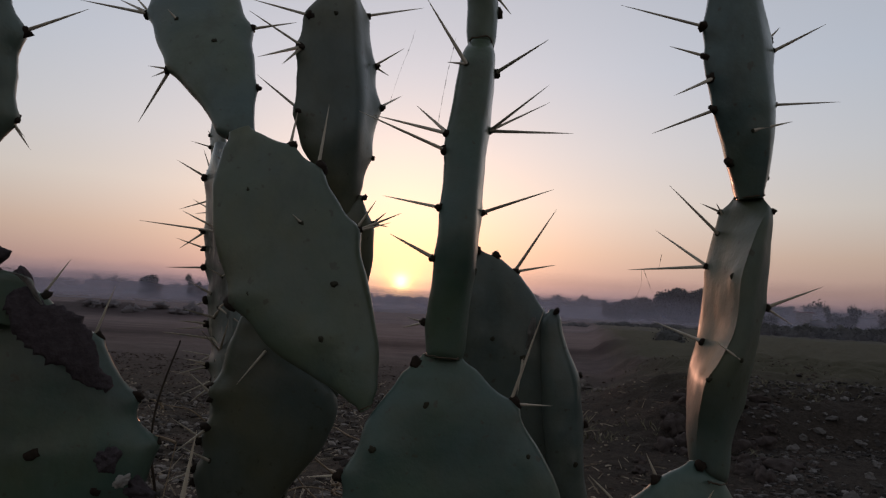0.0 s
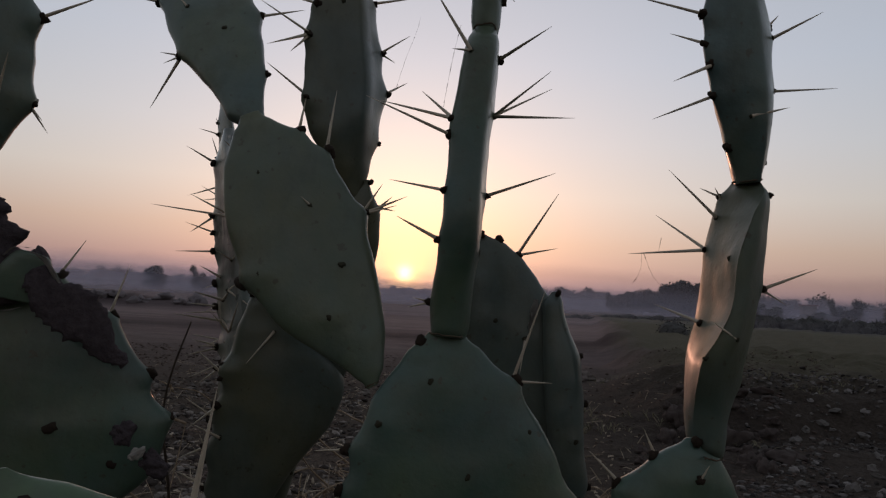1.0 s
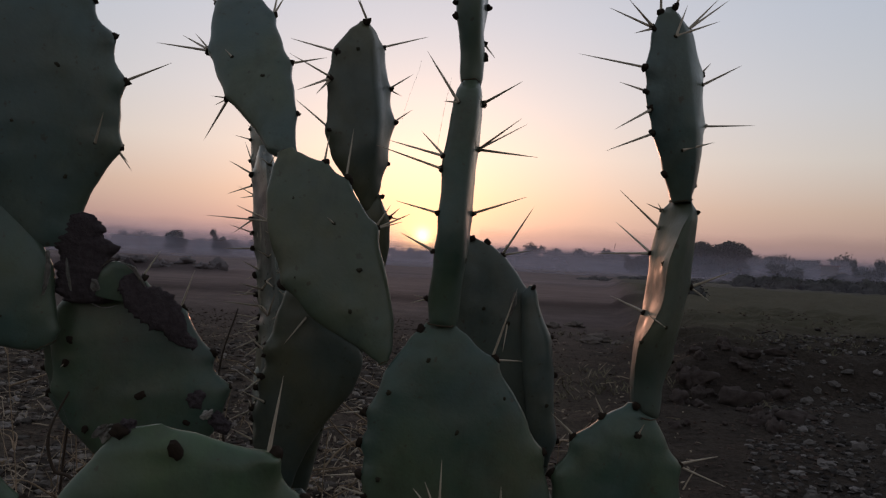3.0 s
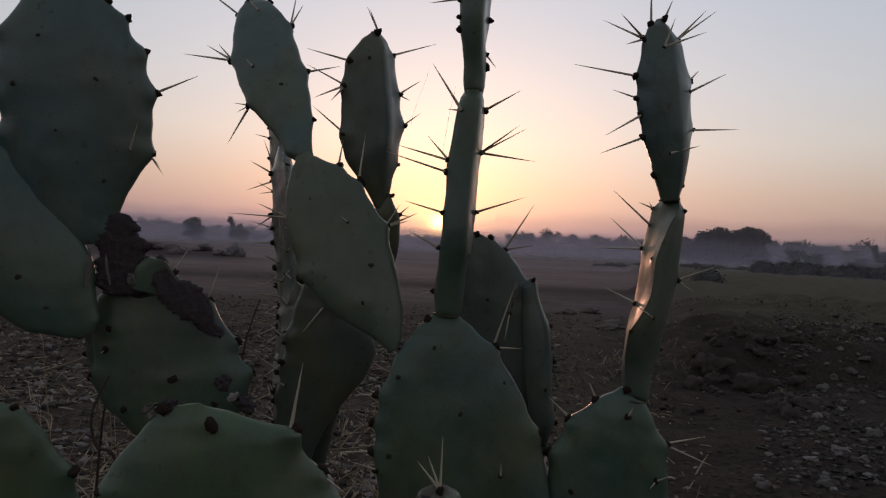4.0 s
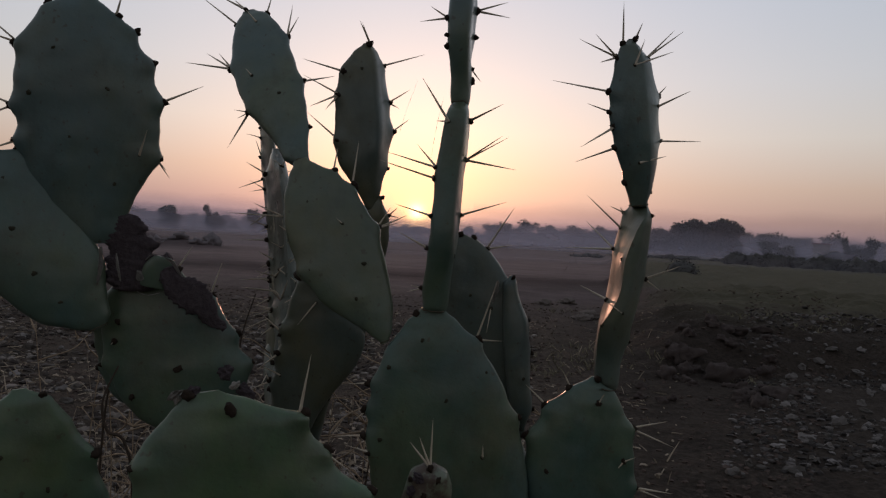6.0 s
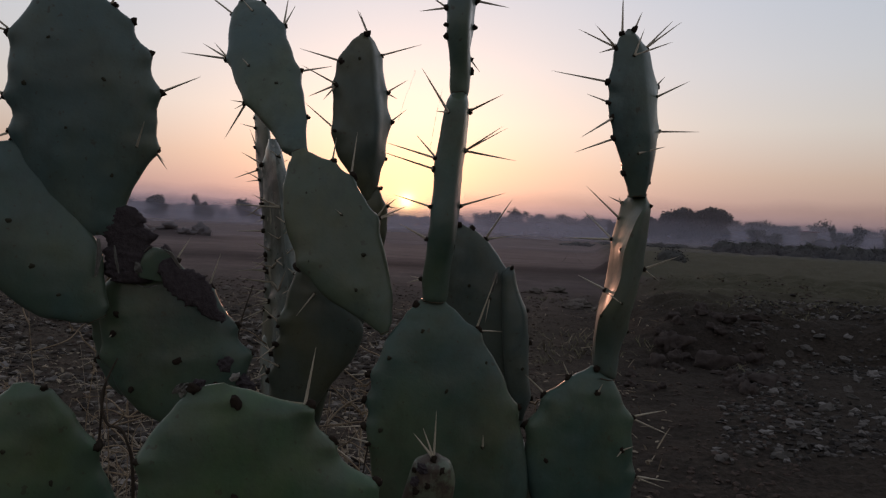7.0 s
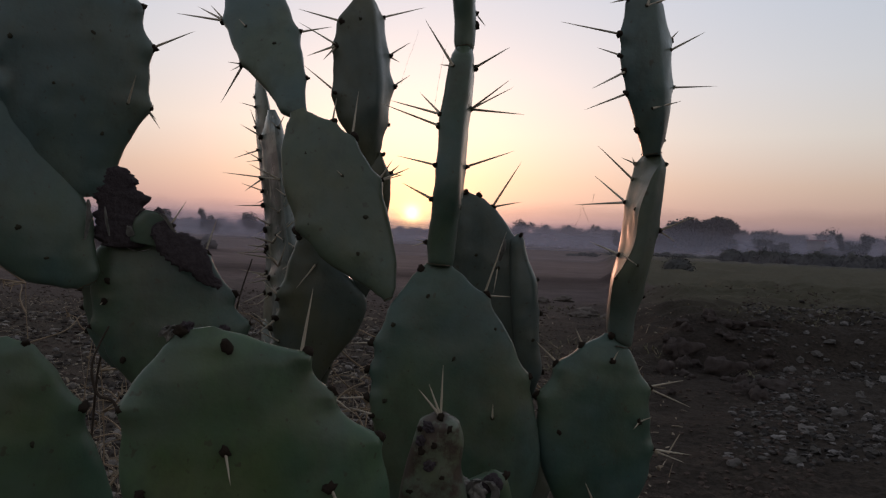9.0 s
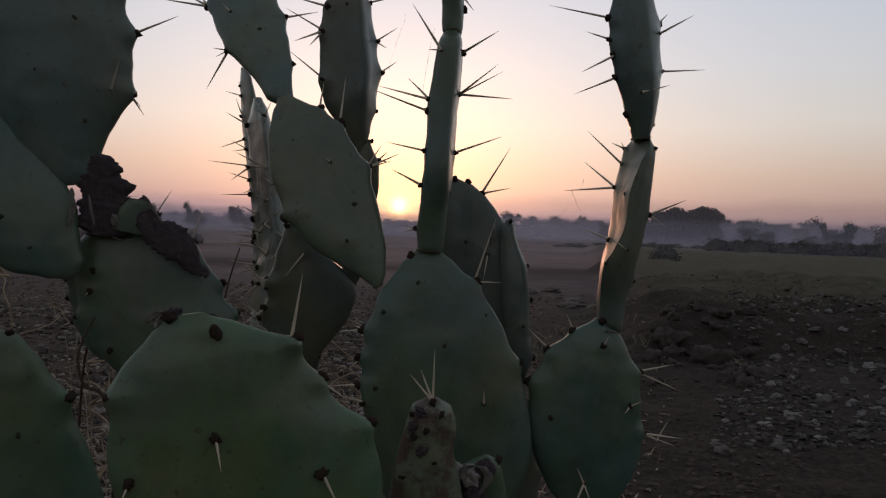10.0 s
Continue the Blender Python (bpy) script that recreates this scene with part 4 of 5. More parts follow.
for base, tip, wide, thick in (
        ((0.03, 0.50, -0.06), (0.03, 0.48, 0.42), 92, 0.042), ((0.03, 0.48, 0.39), (0.03, 0.46, 0.78), 98, 0.030),
        ((0.03, 0.46, 0.75), (0.026, 0.455, 1.135), 88, 0.022), ((0.08, 0.48, 0.72), (0.172, 0.475, 1.16), 72, 0.018),
        ((0.0, 0.44, 0.70), (-0.07, 0.30, 0.98), 66, 0.018), ((-0.07, 0.30, 0.96), (-0.108, 0.205, 1.20), 68, 0.016),
        ((-0.05, 0.45, 0.60), (-0.20, 0.36, 0.90), 70, 0.018), ((-0.20, 0.36, 0.88), (-0.304, 0.262, 1.165), 72, 0.016),
        ((-0.05, 0.46, 0.66), (-0.18, 0.46, 0.98), 70, 0.018), ((-0.18, 0.46, 0.96), (-0.262, 0.464, 1.275), 64, 0.016),
        ((0.0, 0.52, 0.60), (-0.10, 0.58, 0.92), 66, 0.018), ((-0.10, 0.58, 0.90), (-0.158, 0.60, 1.205), 40, 0.016),
        ((-0.11, 0.59, 0.89), (-0.215, 0.665, 1.305), 24, 0.014), ((-0.10, 0.60, 0.88), (-0.20, 0.75, 1.08), 50, 0.016),
        ((-0.20, 0.75, 1.06), (-0.278, 0.872, 1.30), 26, 0.014), ((0.05, 0.52, 0.72), (0.06, 0.56, 1.0), 66, 0.017),
        ((0.06, 0.56, 0.98), (0.08, 0.577, 1.25), 66, 0.016), ((0.01, 0.44, 0.74), (0.02, 0.33, 1.0), 52, 0.016), ((0.02, 0.33, 0.98), (0.030, 0.295, 1.19), 40, 0.014)):
    low_pad(base, tip, wide, thick)

# ---------------------------------------------------------------- distant trees


def make_tree_meshes(seed, tall, wide, leaves=3000, bare=0.10):
    """Trunk with limbs, and a crown of many small leaf clumps in several uneven heads."""
    r = random.Random(seed)
    heads = []
    for _ in range(r.randint(11, 15)):
        a, d = r.uniform(0, 6.28), r.uniform(0.1, 0.75)
        heads.append((Vector((wide / 2 * d * math.cos(a), wide / 2 * d * math.sin(a), tall * r.uniform(bare + 0.12, 0.80))), wide * r.uniform(0.15, 0.26)))
    bm = bmesh.new()

    def limb(p, q, r0, r1):
        way = (q - p).to_track_quat("Z", "Y")
        ends = [[bm.verts.new(c + way @ Vector((rad * math.cos(k * 1.047), rad * math.sin(k * 1.047), 0))) for k in range(6)] for c, rad in ((p, r0), (q, r1))]
        for k in range(6):
            bm.faces.new((ends[0][k], ends[0][(k + 1) % 6], ends[1][(k + 1) % 6], ends[1][k]))

    fork = Vector((r.uniform(-0.2, 0.2), r.uniform(-0.2, 0.2), tall * bare))
    limb(Vector((0, 0, -0.3)), fork, tall * 0.035, tall * 0.022)
    for c, _ in heads:
        limb(fork, c, tall * 0.016, tall * 0.004)
    trunk = mesh_from(bm, "trunk", bark)
    bm = bmesh.new()
    for _ in range(leaves):
        c, rad = r.choice(heads)
        d = Vector((r.gauss(0, 1), r.gauss(0, 1), r.gauss(0, 0.8)))
        d = d.normalized() * rad * r.uniform(0.35, 1.15)
        p, n = c + d, Vector((r.gauss(0, 1), r.gauss(0, 1), r.gauss(0, 1))).normalized()
        q, size = n.to_track_quat("Z", "Y"), wide * r.uniform(0.015, 0.044)
        vs = [bm.verts.new(p + q @ Vector((size * math.cos(k) * r.uniform(0.5, 1.2), size * math.sin(k) * r.uniform(0.5, 1.2), size * r.uniform(-0.3, 0.3)))) for k in (0.3, 1.6, 2.8, 4.1, 5.3)]
        bm.faces.new(vs)
    return trunk, mesh_from(bm, "crown", leaf_far, False)


GROVE = [make_tree_meshes(60 + i, 8.0, w, 5200, 0.015) for i, w in enumerate((7.0, 8.0, 6.0))]
TREES = [make_tree_meshes(40 + i, 8.0, w) for i, w in enumerate((9.5, 7.0, 8.5, 6.0, 10.5, 7.5))]


def tree(kind, x, y, scale, squash=1.0, label="hazy green field tree far across the field", group="distant trees", shapes=TREES):
    trunk, crown = shapes[kind % len(shapes)]
    ob = thing("tree", Matrix.Translation((x, y, land(x, y))) @ Matrix.Rotation(kind * 1.7 + x, 4, "Z") @ Matrix.Diagonal((scale, scale, scale * squash, 1)), label, "tree", group)
    part("trunk", trunk, ob)
    part("crown", crown, ob)
    return ob


def at_bearing(az, d):
    return d * math.sin(radians(az)), d * math.cos(radians(az))


tr = random.Random(5)
# the round trees beyond the left field
for kind, az, d, s, q, dense in ((0, -22.8, 205, 0.92, 0.92, 1), (1, -19.2, 207, 0.68, 1.0, 1), (3, -19.9, 212, 0.50, 1.95, 0), (5, -16.5, 300, 1.0, 1.25, 0), (2, -15.6, 310, 0.60, 1.1, 0),
                                 (4, -26.5, 400, 0.95, 0.9, 0), (2, -28.5, 430, 1.0, 1.0, 0), (1, -18.0, 330, 0.55, 0.8, 0), (2, -14.3, 430, 1.0, 0.8, 0), (4, -31.0, 440, 1.1, 0.8, 0), (1, -33.5, 450, 1.1, 0.9, 0)):
    x, y = at_bearing(az, d)
    tree(kind, x, y, s, q, "rounded dark green field tree in evening haze", shapes=GROVE if dense else TREES)
# the tall dense grove
for i, az in enumerate(np.arange(17.2, 21.4, 0.42)):
    x, y = at_bearing(float(az), 250 + 5 * (i % 3))
    tree(i, x, y, 1.30 + 0.05 * (i % 4) + 0.016 * i, 1.08, "tall dense dark green tree of a hazy grove", "grove trees", GROVE)
for i, az in enumerate((17.7, 18.2, 18.8, 19.3)):
    x, y = at_bearing(az, 252)
    tree(2 * i, x, y, 1.36 + 0.03 * i, 1.04, "tall dense dark green tree of a hazy grove", "grove trees", GROVE)
for i, az in enumerate((16.6, 16.0, 15.3, 14.6, 13.9, 13.1)):
    x, y = at_bearing(az, 262 + 8 * (i % 2))
    tree(i, x, y, 1.14 - 0.06 * i, 1.0 + 0.1 * (i % 2), "tall dense dark green tree of a hazy grove", "grove trees", GROVE)
# trees by the farm shed
for kind, az, d, s, q in ((3, 28.5, 228, 0.45, 2.2), (1, 29.9, 232, 0.75, 1.35), (2, 29.2, 234, 0.62, 1.3), (0, 27.6, 222, 0.55, 0.85), (4, 32.0, 240, 0.9, 0.95), (5, 33.6, 240, 0.8, 1.0), (2, 24.6, 236, 0.8, 0.85), (1, 23.5, 240, 0.85, 0.9)):
    x, y = at_bearing(az, d)
    tree(kind, x, y, s, q, "small leafy tree near the far farm shed")
# the long tree line on the horizon
az = -36.0
while az < 42:
    d = tr.uniform(480, 620) if az < 13 else tr.uniform(420, 560)
    x, y = at_bearing(az, d)
    tall = (0.95 if az < 2 else 1.2) + 0.45 * abs(noise.noise((az * 0.35, 2.0, 0.0))) + tr.uniform(-0.12, 0.3) * (1 if 3 < az < 13 else 0.5)
    tree(tr.randrange(6), x, y, tall * (1.12 if az < 2 else 1.35), tr.uniform(0.75, 1.1))
    az += tr.uniform(0.28, 0.62)


def smoke_haze_sheet(d, lo, hi, tall, seed, density=1.0):
    """A low see-through sheet, standing in for drifting smoke and distance haze, that winds along an arc of the
    horizon.
    """
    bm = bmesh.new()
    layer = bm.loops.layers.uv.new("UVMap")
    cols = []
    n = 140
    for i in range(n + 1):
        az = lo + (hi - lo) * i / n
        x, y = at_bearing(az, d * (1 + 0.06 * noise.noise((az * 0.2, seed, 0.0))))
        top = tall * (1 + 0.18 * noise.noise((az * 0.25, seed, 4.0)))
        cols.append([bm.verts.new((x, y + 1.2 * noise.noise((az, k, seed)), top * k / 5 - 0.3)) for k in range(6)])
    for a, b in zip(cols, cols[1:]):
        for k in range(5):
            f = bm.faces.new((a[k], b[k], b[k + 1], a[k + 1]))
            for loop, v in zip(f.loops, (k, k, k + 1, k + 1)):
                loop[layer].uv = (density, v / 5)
    tagged(new("smoke_haze_sheet", mesh_from(bm, "smoke_haze_sheet", smoke)), "thin blue grey sheet for smoke and distance haze over the fields", "smoke", kind="stuff")


# sheets added at several distances to haze the far field, hedge and trees
smoke_haze_sheet(56, -50, 50, 1.75, 9.0, 0.36)
smoke_haze_sheet(140, -50, 50, 2.6, 3.0, 0.8)
smoke_haze_sheet(196, -50, 1, 10.5, 5.0, 0.76)
smoke_haze_sheet(197, 1, 52, 13.0, 5.5, 0.70)
smoke_haze_sheet(238, 4, 52, 8.0, 7.0, 0.65)
smoke_haze_sheet(330, -50, 50, 11.5, 1.0)
smoke_haze_sheet(400, -50, 50, 12.0, 2.0)

# hedge, bush and shed


def make_bush_mesh(seed, leaves=1300):
    r = random.Random(seed)
    bm = bmesh.new()
    for _ in range(leaves):
        d = Vector((r.gauss(0, 1), r.gauss(0, 1), abs(r.gauss(0, 1)))).normalized() * r.uniform(0.1, 1.0) ** 0.6 * r.uniform(0.75, 1.15)
        d.z *= 0.9
        q, size = Vector((r.gauss(0, 1), r.gauss(0, 1), r.gauss(0, 1))).to_track_quat("Z", "Y"), r.uniform(0.03, 0.075)
        bm.faces.new([bm.verts.new(d + q @ Vector((size * math.cos(k), size * r.uniform(0.5, 1) * math.sin(k), 0))) for k in (0.2, 1.7, 3.1, 4.6)])
    for v in bmesh.ops.create_icosphere(bm, subdivisions=3, radius=0.80)["verts"]:
        v.co *= 1 + 0.28 * noise.noise(v.co * 2.3 + Vector((seed, 0, 0))) + 0.14 * noise.noise(v.co * 6)
    for _ in range(14):
        d = Vector((r.gauss(0, 0.5), r.gauss(0, 0.5), 1)).normalized() * r.uniform(0.6, 1.0)
        w = 0.02
        vs = [bm.verts.new(p) for p in (Vector((-w, 0, -0.1)), Vector((w, 0, -0.1)), d + Vector((w * 0.3, 0, 0)), d - Vector((w * 0.3, 0, 0)))]
        bm.faces.new(vs)
    return mesh_from(bm, "bush", hedge_leaf, False)


BUSHES = [make_bush_mesh(70 + i) for i in range(4)]


def bush(kind, x, y, wide, tall, label, group=""):
    ob = new("bush", BUSHES[kind % 4])
    ob.matrix_basis = Matrix.Translation((x, y, land(x, y) - 0.05)) @ Matrix.Rotation(kind * 2.1, 4, "Z") @ Matrix.Diagonal((wide / 2, wide / 2, tall, 1))
    return tagged(ob, label, "bush", group)


bush(0, 9.6, 30.0, 1.5, 0.80, "dark low bush standing alone in the crop")
i = 0
for az in np.arange(21.4, 44, 0.62):
    x, y = at_bearing(float(az), 66 + 1.5 * math.sin(i * 1.3))
    bush(i, x, y, tr.uniform(1.7, 2.4), tr.uniform(1.10, 1.40), "low dark hedge bush along the field edge", "hedge bushes")
    i += 1
for az in np.arange(9.5, 21.3, 0.8):
    x, y = at_bearing(float(az), 88 + 3 * math.sin(i * 1.7))
    bush(i, x, y, tr.uniform(1.6, 2.6), tr.uniform(0.35, 0.75), "low dark hedge bush along the field edge", "hedge bushes")
    i += 1


def box(bm, lo, hi):
    m = Matrix.Translation([(a + b) / 2 for a, b in zip(lo, hi)]) @ Matrix.Diagonal([b - a for a, b in zip(lo, hi)] + [1])
    bmesh.ops.create_cube(bm, size=1.0, matrix=m)


def farm_shed(az, d, wide, tall):
    x, y = at_bearing(az, d)
    ob = thing("farm_shed", Matrix.Translation((x, y, land(x, y))) @ Matrix.Rotation(radians(-az), 4, "Z"), "far farm shed with a flat rusty red roof", "shed")
    bm = bmesh.new()
    box(bm, (-wide / 2, 0, 0), (wide / 2, 6, tall))
    part("wall", mesh_from(bm, "wall", wall_plaster, False), ob)
    bm = bmesh.new()
    box(bm, (-wide / 2 - 0.5, -0.6, tall + 0.004), (wide / 2 + 0.5, 6.6, tall + 0.3))
    part("roof", mesh_from(bm, "roof", roof_tin, False), ob)


farm_shed(26.95, 240, 4.6, 5.4)


# ---------------------------------------------------------------- stones, clods and straw
def make_stone(seed):
    bm = bmesh.new()
    bmesh.ops.create_icosphere(bm, subdivisions=2, radius=1.0)
    for v in bm.verts:
        c = v.co.copy()
        v.co *= 1 + 0.7 * noise.noise(c * 1.2 + Vector((seed * 5.3, 0, 0))) + 0.45 * noise.noise(c * 2.6 + Vector((0, seed, 0)))
        v.co.z *= 0.8
    bmesh.ops.triangulate(bm, faces=bm.faces)
    me = mesh_from(bm, "stone", stone_mat, False)
    return me


STONES = [make_stone(i) for i in range(7)]
st = random.Random(21)


def put_stone(x, y, size, label="pale grey weathered field stone lying on ploughed soil"):
    ob = new("stone", STONES[st.randrange(7)])
    ob.matrix_basis = Matrix.Translation((x, y, land(x, y) + size * 0.25)) @ Matrix.Rotation(st.uniform(0, 6.28), 4, "Z") @ Matrix.Rotation(st.uniform(-0.3, 0.3), 4, "X") @ Matrix.Diagonal((size * st.uniform(0.7, 1.4), size * st.uniform(0.6, 1.1), size * st.uniform(0.5, 1.0), 1))
    tagged(ob, label, "stone", "field stones")


for _ in range(240):
    y = 4.4 + 7.0 * st.random() ** 0.95
    x = (0.43 + 0.34 * st.random() ** 0.85) * y
    put_stone(x, y, (0.012 + 0.042 * st.random() ** 2.2) * (1 + 0.045 * y))
for _ in range(70):
    y = st.uniform(4.5, 12.0)
    x = -st.uniform(0.25, 0.75) * y
    put_stone(x, y, st.uniform(0.015, 0.042) * (1 + 0.03 * y), "grey brown stone among dry stubble")


def earth_clods():
    """Big dark lumps of broken earth on the face of the bank, some with a paler weathered side."""
    shapes = [make_lump(40 + i, 0.75, 1.5, 3, bank_mat, "earth_clod") for i in range(6)]
    r = random.Random(64)
    for n in range(46):
        y = r.uniform(6.6, 9.8)
        x = (0.29 + 0.17 * r.random()) * y + r.uniform(-0.15, 0.25)
        size = r.uniform(0.035, 0.13) * (1.2 if n % 4 == 0 else 0.8)
        ob = new("earth_clod", shapes[n % 6])
        ob.matrix_basis = Matrix.Translation((x, y, land(x, y) + size * 0.30)) @ Matrix.Rotation(r.uniform(0, 6.28), 4, "Z") @ Matrix.Rotation(r.uniform(-0.5, 0.5), 4, "X") @ Matrix.Diagonal((size * r.uniform(0.8, 1.5), size, size * r.uniform(0.6, 1.1), 1))
        tagged(ob, "large dark broken clod of earth on the bank", "clod", "bank clods")


earth_clods()


def low_mounds():
    """Low mounds of earth and pale stalks in the fallow before the ditch."""
    shapes = [make_lump(70 + i, 0.9, 2.2, 3, raked, "mound") for i in range(3)]
    for n, (x, y, size) in enumerate(((2.50, 13.4, 0.15), (2.72, 13.9, 0.20), (2.95, 13.2, 0.12), (2.1, 16.5, 0.16), (2.8, 17.4, 0.20), (-6.2, 12.5, 0.12), (-4.4, 13.8, 0.11))):
        ob = new("mound", shapes[n % 3])
        ob.matrix_basis = Matrix.Translation((x, y, land(x, y) + size * 0.15)) @ Matrix.Rotation(n * 1.3, 4, "Z") @ Matrix.Diagonal((size * 1.3, size, size * 0.55, 1))
        tagged(ob, "low pale mound of earth covered with dry stalks", "mound", "low mounds")


low_mounds()


def earth_mounds():
    """Ragged mounds of dug earth at the far side of the left field."""
    shapes = [make_lump(90 + i, 1.0, 2.0, 3, far_earth, "earth_mound") for i in range(4)]
    r = random.Random(19)
    for n in range(10):
        x, y = -17.2 + r.gauss(0, 1.0) - (4.2 if n % 3 == 0 else 0.0), 44 + r.uniform(-1.2, 1.6)
        size = r.uniform(0.26, 0.52)
        ob = new("earth_mound", shapes[n % 4])
        ob.matrix_basis = Matrix.Translation((x, y, land(x, y) + size * 0.12)) @ Matrix.Rotation(r.uniform(0, 6.28), 4, "Z") @ Matrix.Diagonal((size * r.uniform(1.0, 1.8), size, size * r.uniform(0.6, 1.1), 1))
        tagged(ob, "ragged dark mound of dug earth across the field", "mound", "far mounds")


earth_mounds()


def scatter_clods(name, mat, label, count, spot, sizes, seed):
    """Crumbled soil or pebbles too many to count."""
    verts, faces = [], []
    r = random.Random(seed)
    base = bmesh.new()
    bmesh.ops.create_icosphere(base, subdivisions=1, radius=1.0)
    vs, fs = [v.co.copy() for v in base.verts], [[v.index for v in f.verts] for f in base.faces]
    base.free()
    for _ in range(count):
        x, y = spot(r)
        size = r.uniform(*sizes) * (1 + 0.05 * y)
        k, c = len(verts), Vector((x, y, land(x, y) + size * 0.2))
        sx, sy, sz, off = r.uniform(0.6, 1.5), r.uniform(0.6, 1.2), r.uniform(0.4, 0.8), r.uniform(0, 50)
        for v in vs:
            f = size * (1 + 0.9 * noise.noise(v * 1.7 + Vector((off, 0, 0))))
            verts.append((c.x + v.x * f * sx, c.y + v.y * f * sy, c.z + v.z * f * sz))
        faces.extend([[k + i for i in f] for f in fs])
    me = bpy.data.meshes.new(name)
    me.from_pydata(verts, [], faces)
    me.materials.append(mat)
    tagged(new(name, me), label, name.split("_")[-1], kind="stuff")


def scatter_straw():
    verts, faces = [], []
    r = random.Random(88)
    for n in range(7000):
        y = 2.4 + 11 * r.random() ** 1.9
        x = r.uniform(-0.85, 0.12) * y
        if n % 14 == 0:
            x = r.uniform(0.1, 0.35) * y
        if noise.noise((x * 0.7, y * 0.7, 4.0)) < -0.2:
            continue
        a, long, wide = r.uniform(0, 6.28), r.uniform(0.04, 0.20), r.uniform(0.0025, 0.0070)
        rise = r.choice((0.02, 0.05, 0.05, 0.1, 0.2, 0.5, 1.2))
        d = Vector((math.cos(a), math.sin(a), rise)).normalized() * long
        p = Vector((x, y, land(x, y) + 0.005))
        side = d.cross(Vector((r.uniform(-1, 1), r.uniform(-1, 1), 1))).normalized() * wide
        other = d.cross(side).normalized() * wide
        if n % 5 < 3:
            d, side = d * 0.30, side * 2.6
        k = len(verts)
        for q, f in ((p, 1.0), (p + d * 0.55 + Vector((0, 0, 0.004)), 0.9), (p + d, 0.35)):
            for w in (side, -side * 0.5 + other * 0.87, -side * 0.5 - other * 0.87):
                verts.append(q + w * f)
        for b in (0, 3):
            for i in range(3):
                j = (i + 1) % 3
                faces.append((k + b + i, k + b + j, k + b + 3 + j, k + b + 3 + i))
    me = bpy.data.meshes.new("dry_straw")
    me.from_pydata([tuple(v) for v in verts], [], faces)
    me.materials.append(straw_dry)
    tagged(new("dry_straw", me), "pale dry straw and stubble scattered over soil", "straw", kind="stuff")


def scatter_weeds():
    """Thin low weeds on the bank and along the edge of the crop."""
    verts, faces = [], []
    r = random.Random(99)
    for _ in range(1700):
        y = 7.5 + 9 * r.random() ** 1.2
        x = 0.2 * y + r.uniform(-1.5, 0.55 * y)
        if noise.noise((x * 0.5, y * 0.5, 14.0)) < 0.12:
            continue
        root = Vector((x, y, land(x, y) - 0.01))
        for _ in range(3):
            a, tall, wide = r.uniform(0, 6.28), r.uniform(0.03, 0.11), r.uniform(0.003, 0.008)
            lean = Vector((math.cos(a), math.sin(a), 0)) * r.uniform(0.8, 2.2) * tall
            side = Vector((math.sin(a), -math.cos(a), 0)) * wide
            k = len(verts)
            for p in (root - side, root + side, root + lean * 0.4 + Vector((0, 0, tall * 0.65)) + side * 0.7, root + lean * 0.4 + Vector((0, 0, tall * 0.65)) - side * 0.7, root + lean + Vector((0, 0, tall))):
                verts.append(tuple(p))
            faces.extend([(k, k + 1, k + 2, k + 3), (k + 3, k + 2, k + 4)])
    me = bpy.data.meshes.new("field_weeds")
    me.from_pydata(verts, [], faces)
    me.materials.append(weed_mat)
    tagged(new("field_weeds", me), "sparse dry weeds along the bank and crop edge", "weeds", kind="stuff")


def by_field(r):
    while True:
        y = 3.0 + 14 * r.random() ** 1.4
        x = r.uniform(-0.85, 0.55) * y
        if not 0.15 * y < x < 0.42 * y or r.random() < 0.35:
            return x, y


def by_stony_patch(r):
    while True:
        y = 4.6 + 8 * r.random()
        x = r.uniform(0.42, 0.95) * y
        if noise.noise((x * 0.8, y * 0.8, 31.0)) > -0.15:
            return x, y


scatter_clods("soil_clods", clod_mat, "crumbled brown soil clods strewn over the field", 8500, by_field, (0.006, 0.020), 77)


def by_foot(r):
    return r.gauss(0, 1.9), r.gauss(0.4, 1.7)


def by_litter(r):
    while True:
        y = 2.3 + 9 * r.random() ** 1.7
        x = r.uniform(-0.85, 0.12) * y
        if noise.noise((x * 1.4, y * 1.4, 17.0)) > -0.28:
            return x, y


scatter_clods("field_litter", rubble_mat, "grey brown leaf litter and crumbled clods on soil", 6500, by_litter, (0.008, 0.036), 79)
scatter_clods("soil_crumbs", clod_mat, "brown soil crumbs round the foot of the cactus", 2500, by_foot, (0.005, 0.016), 80)
scatter_clods("field_pebbles", pebble_mat, "pale pinkish pebbles strewn over stony soil", 3200, by_stony_patch, (0.006, 0.026), 78)
scatter_straw()
scatter_weeds()


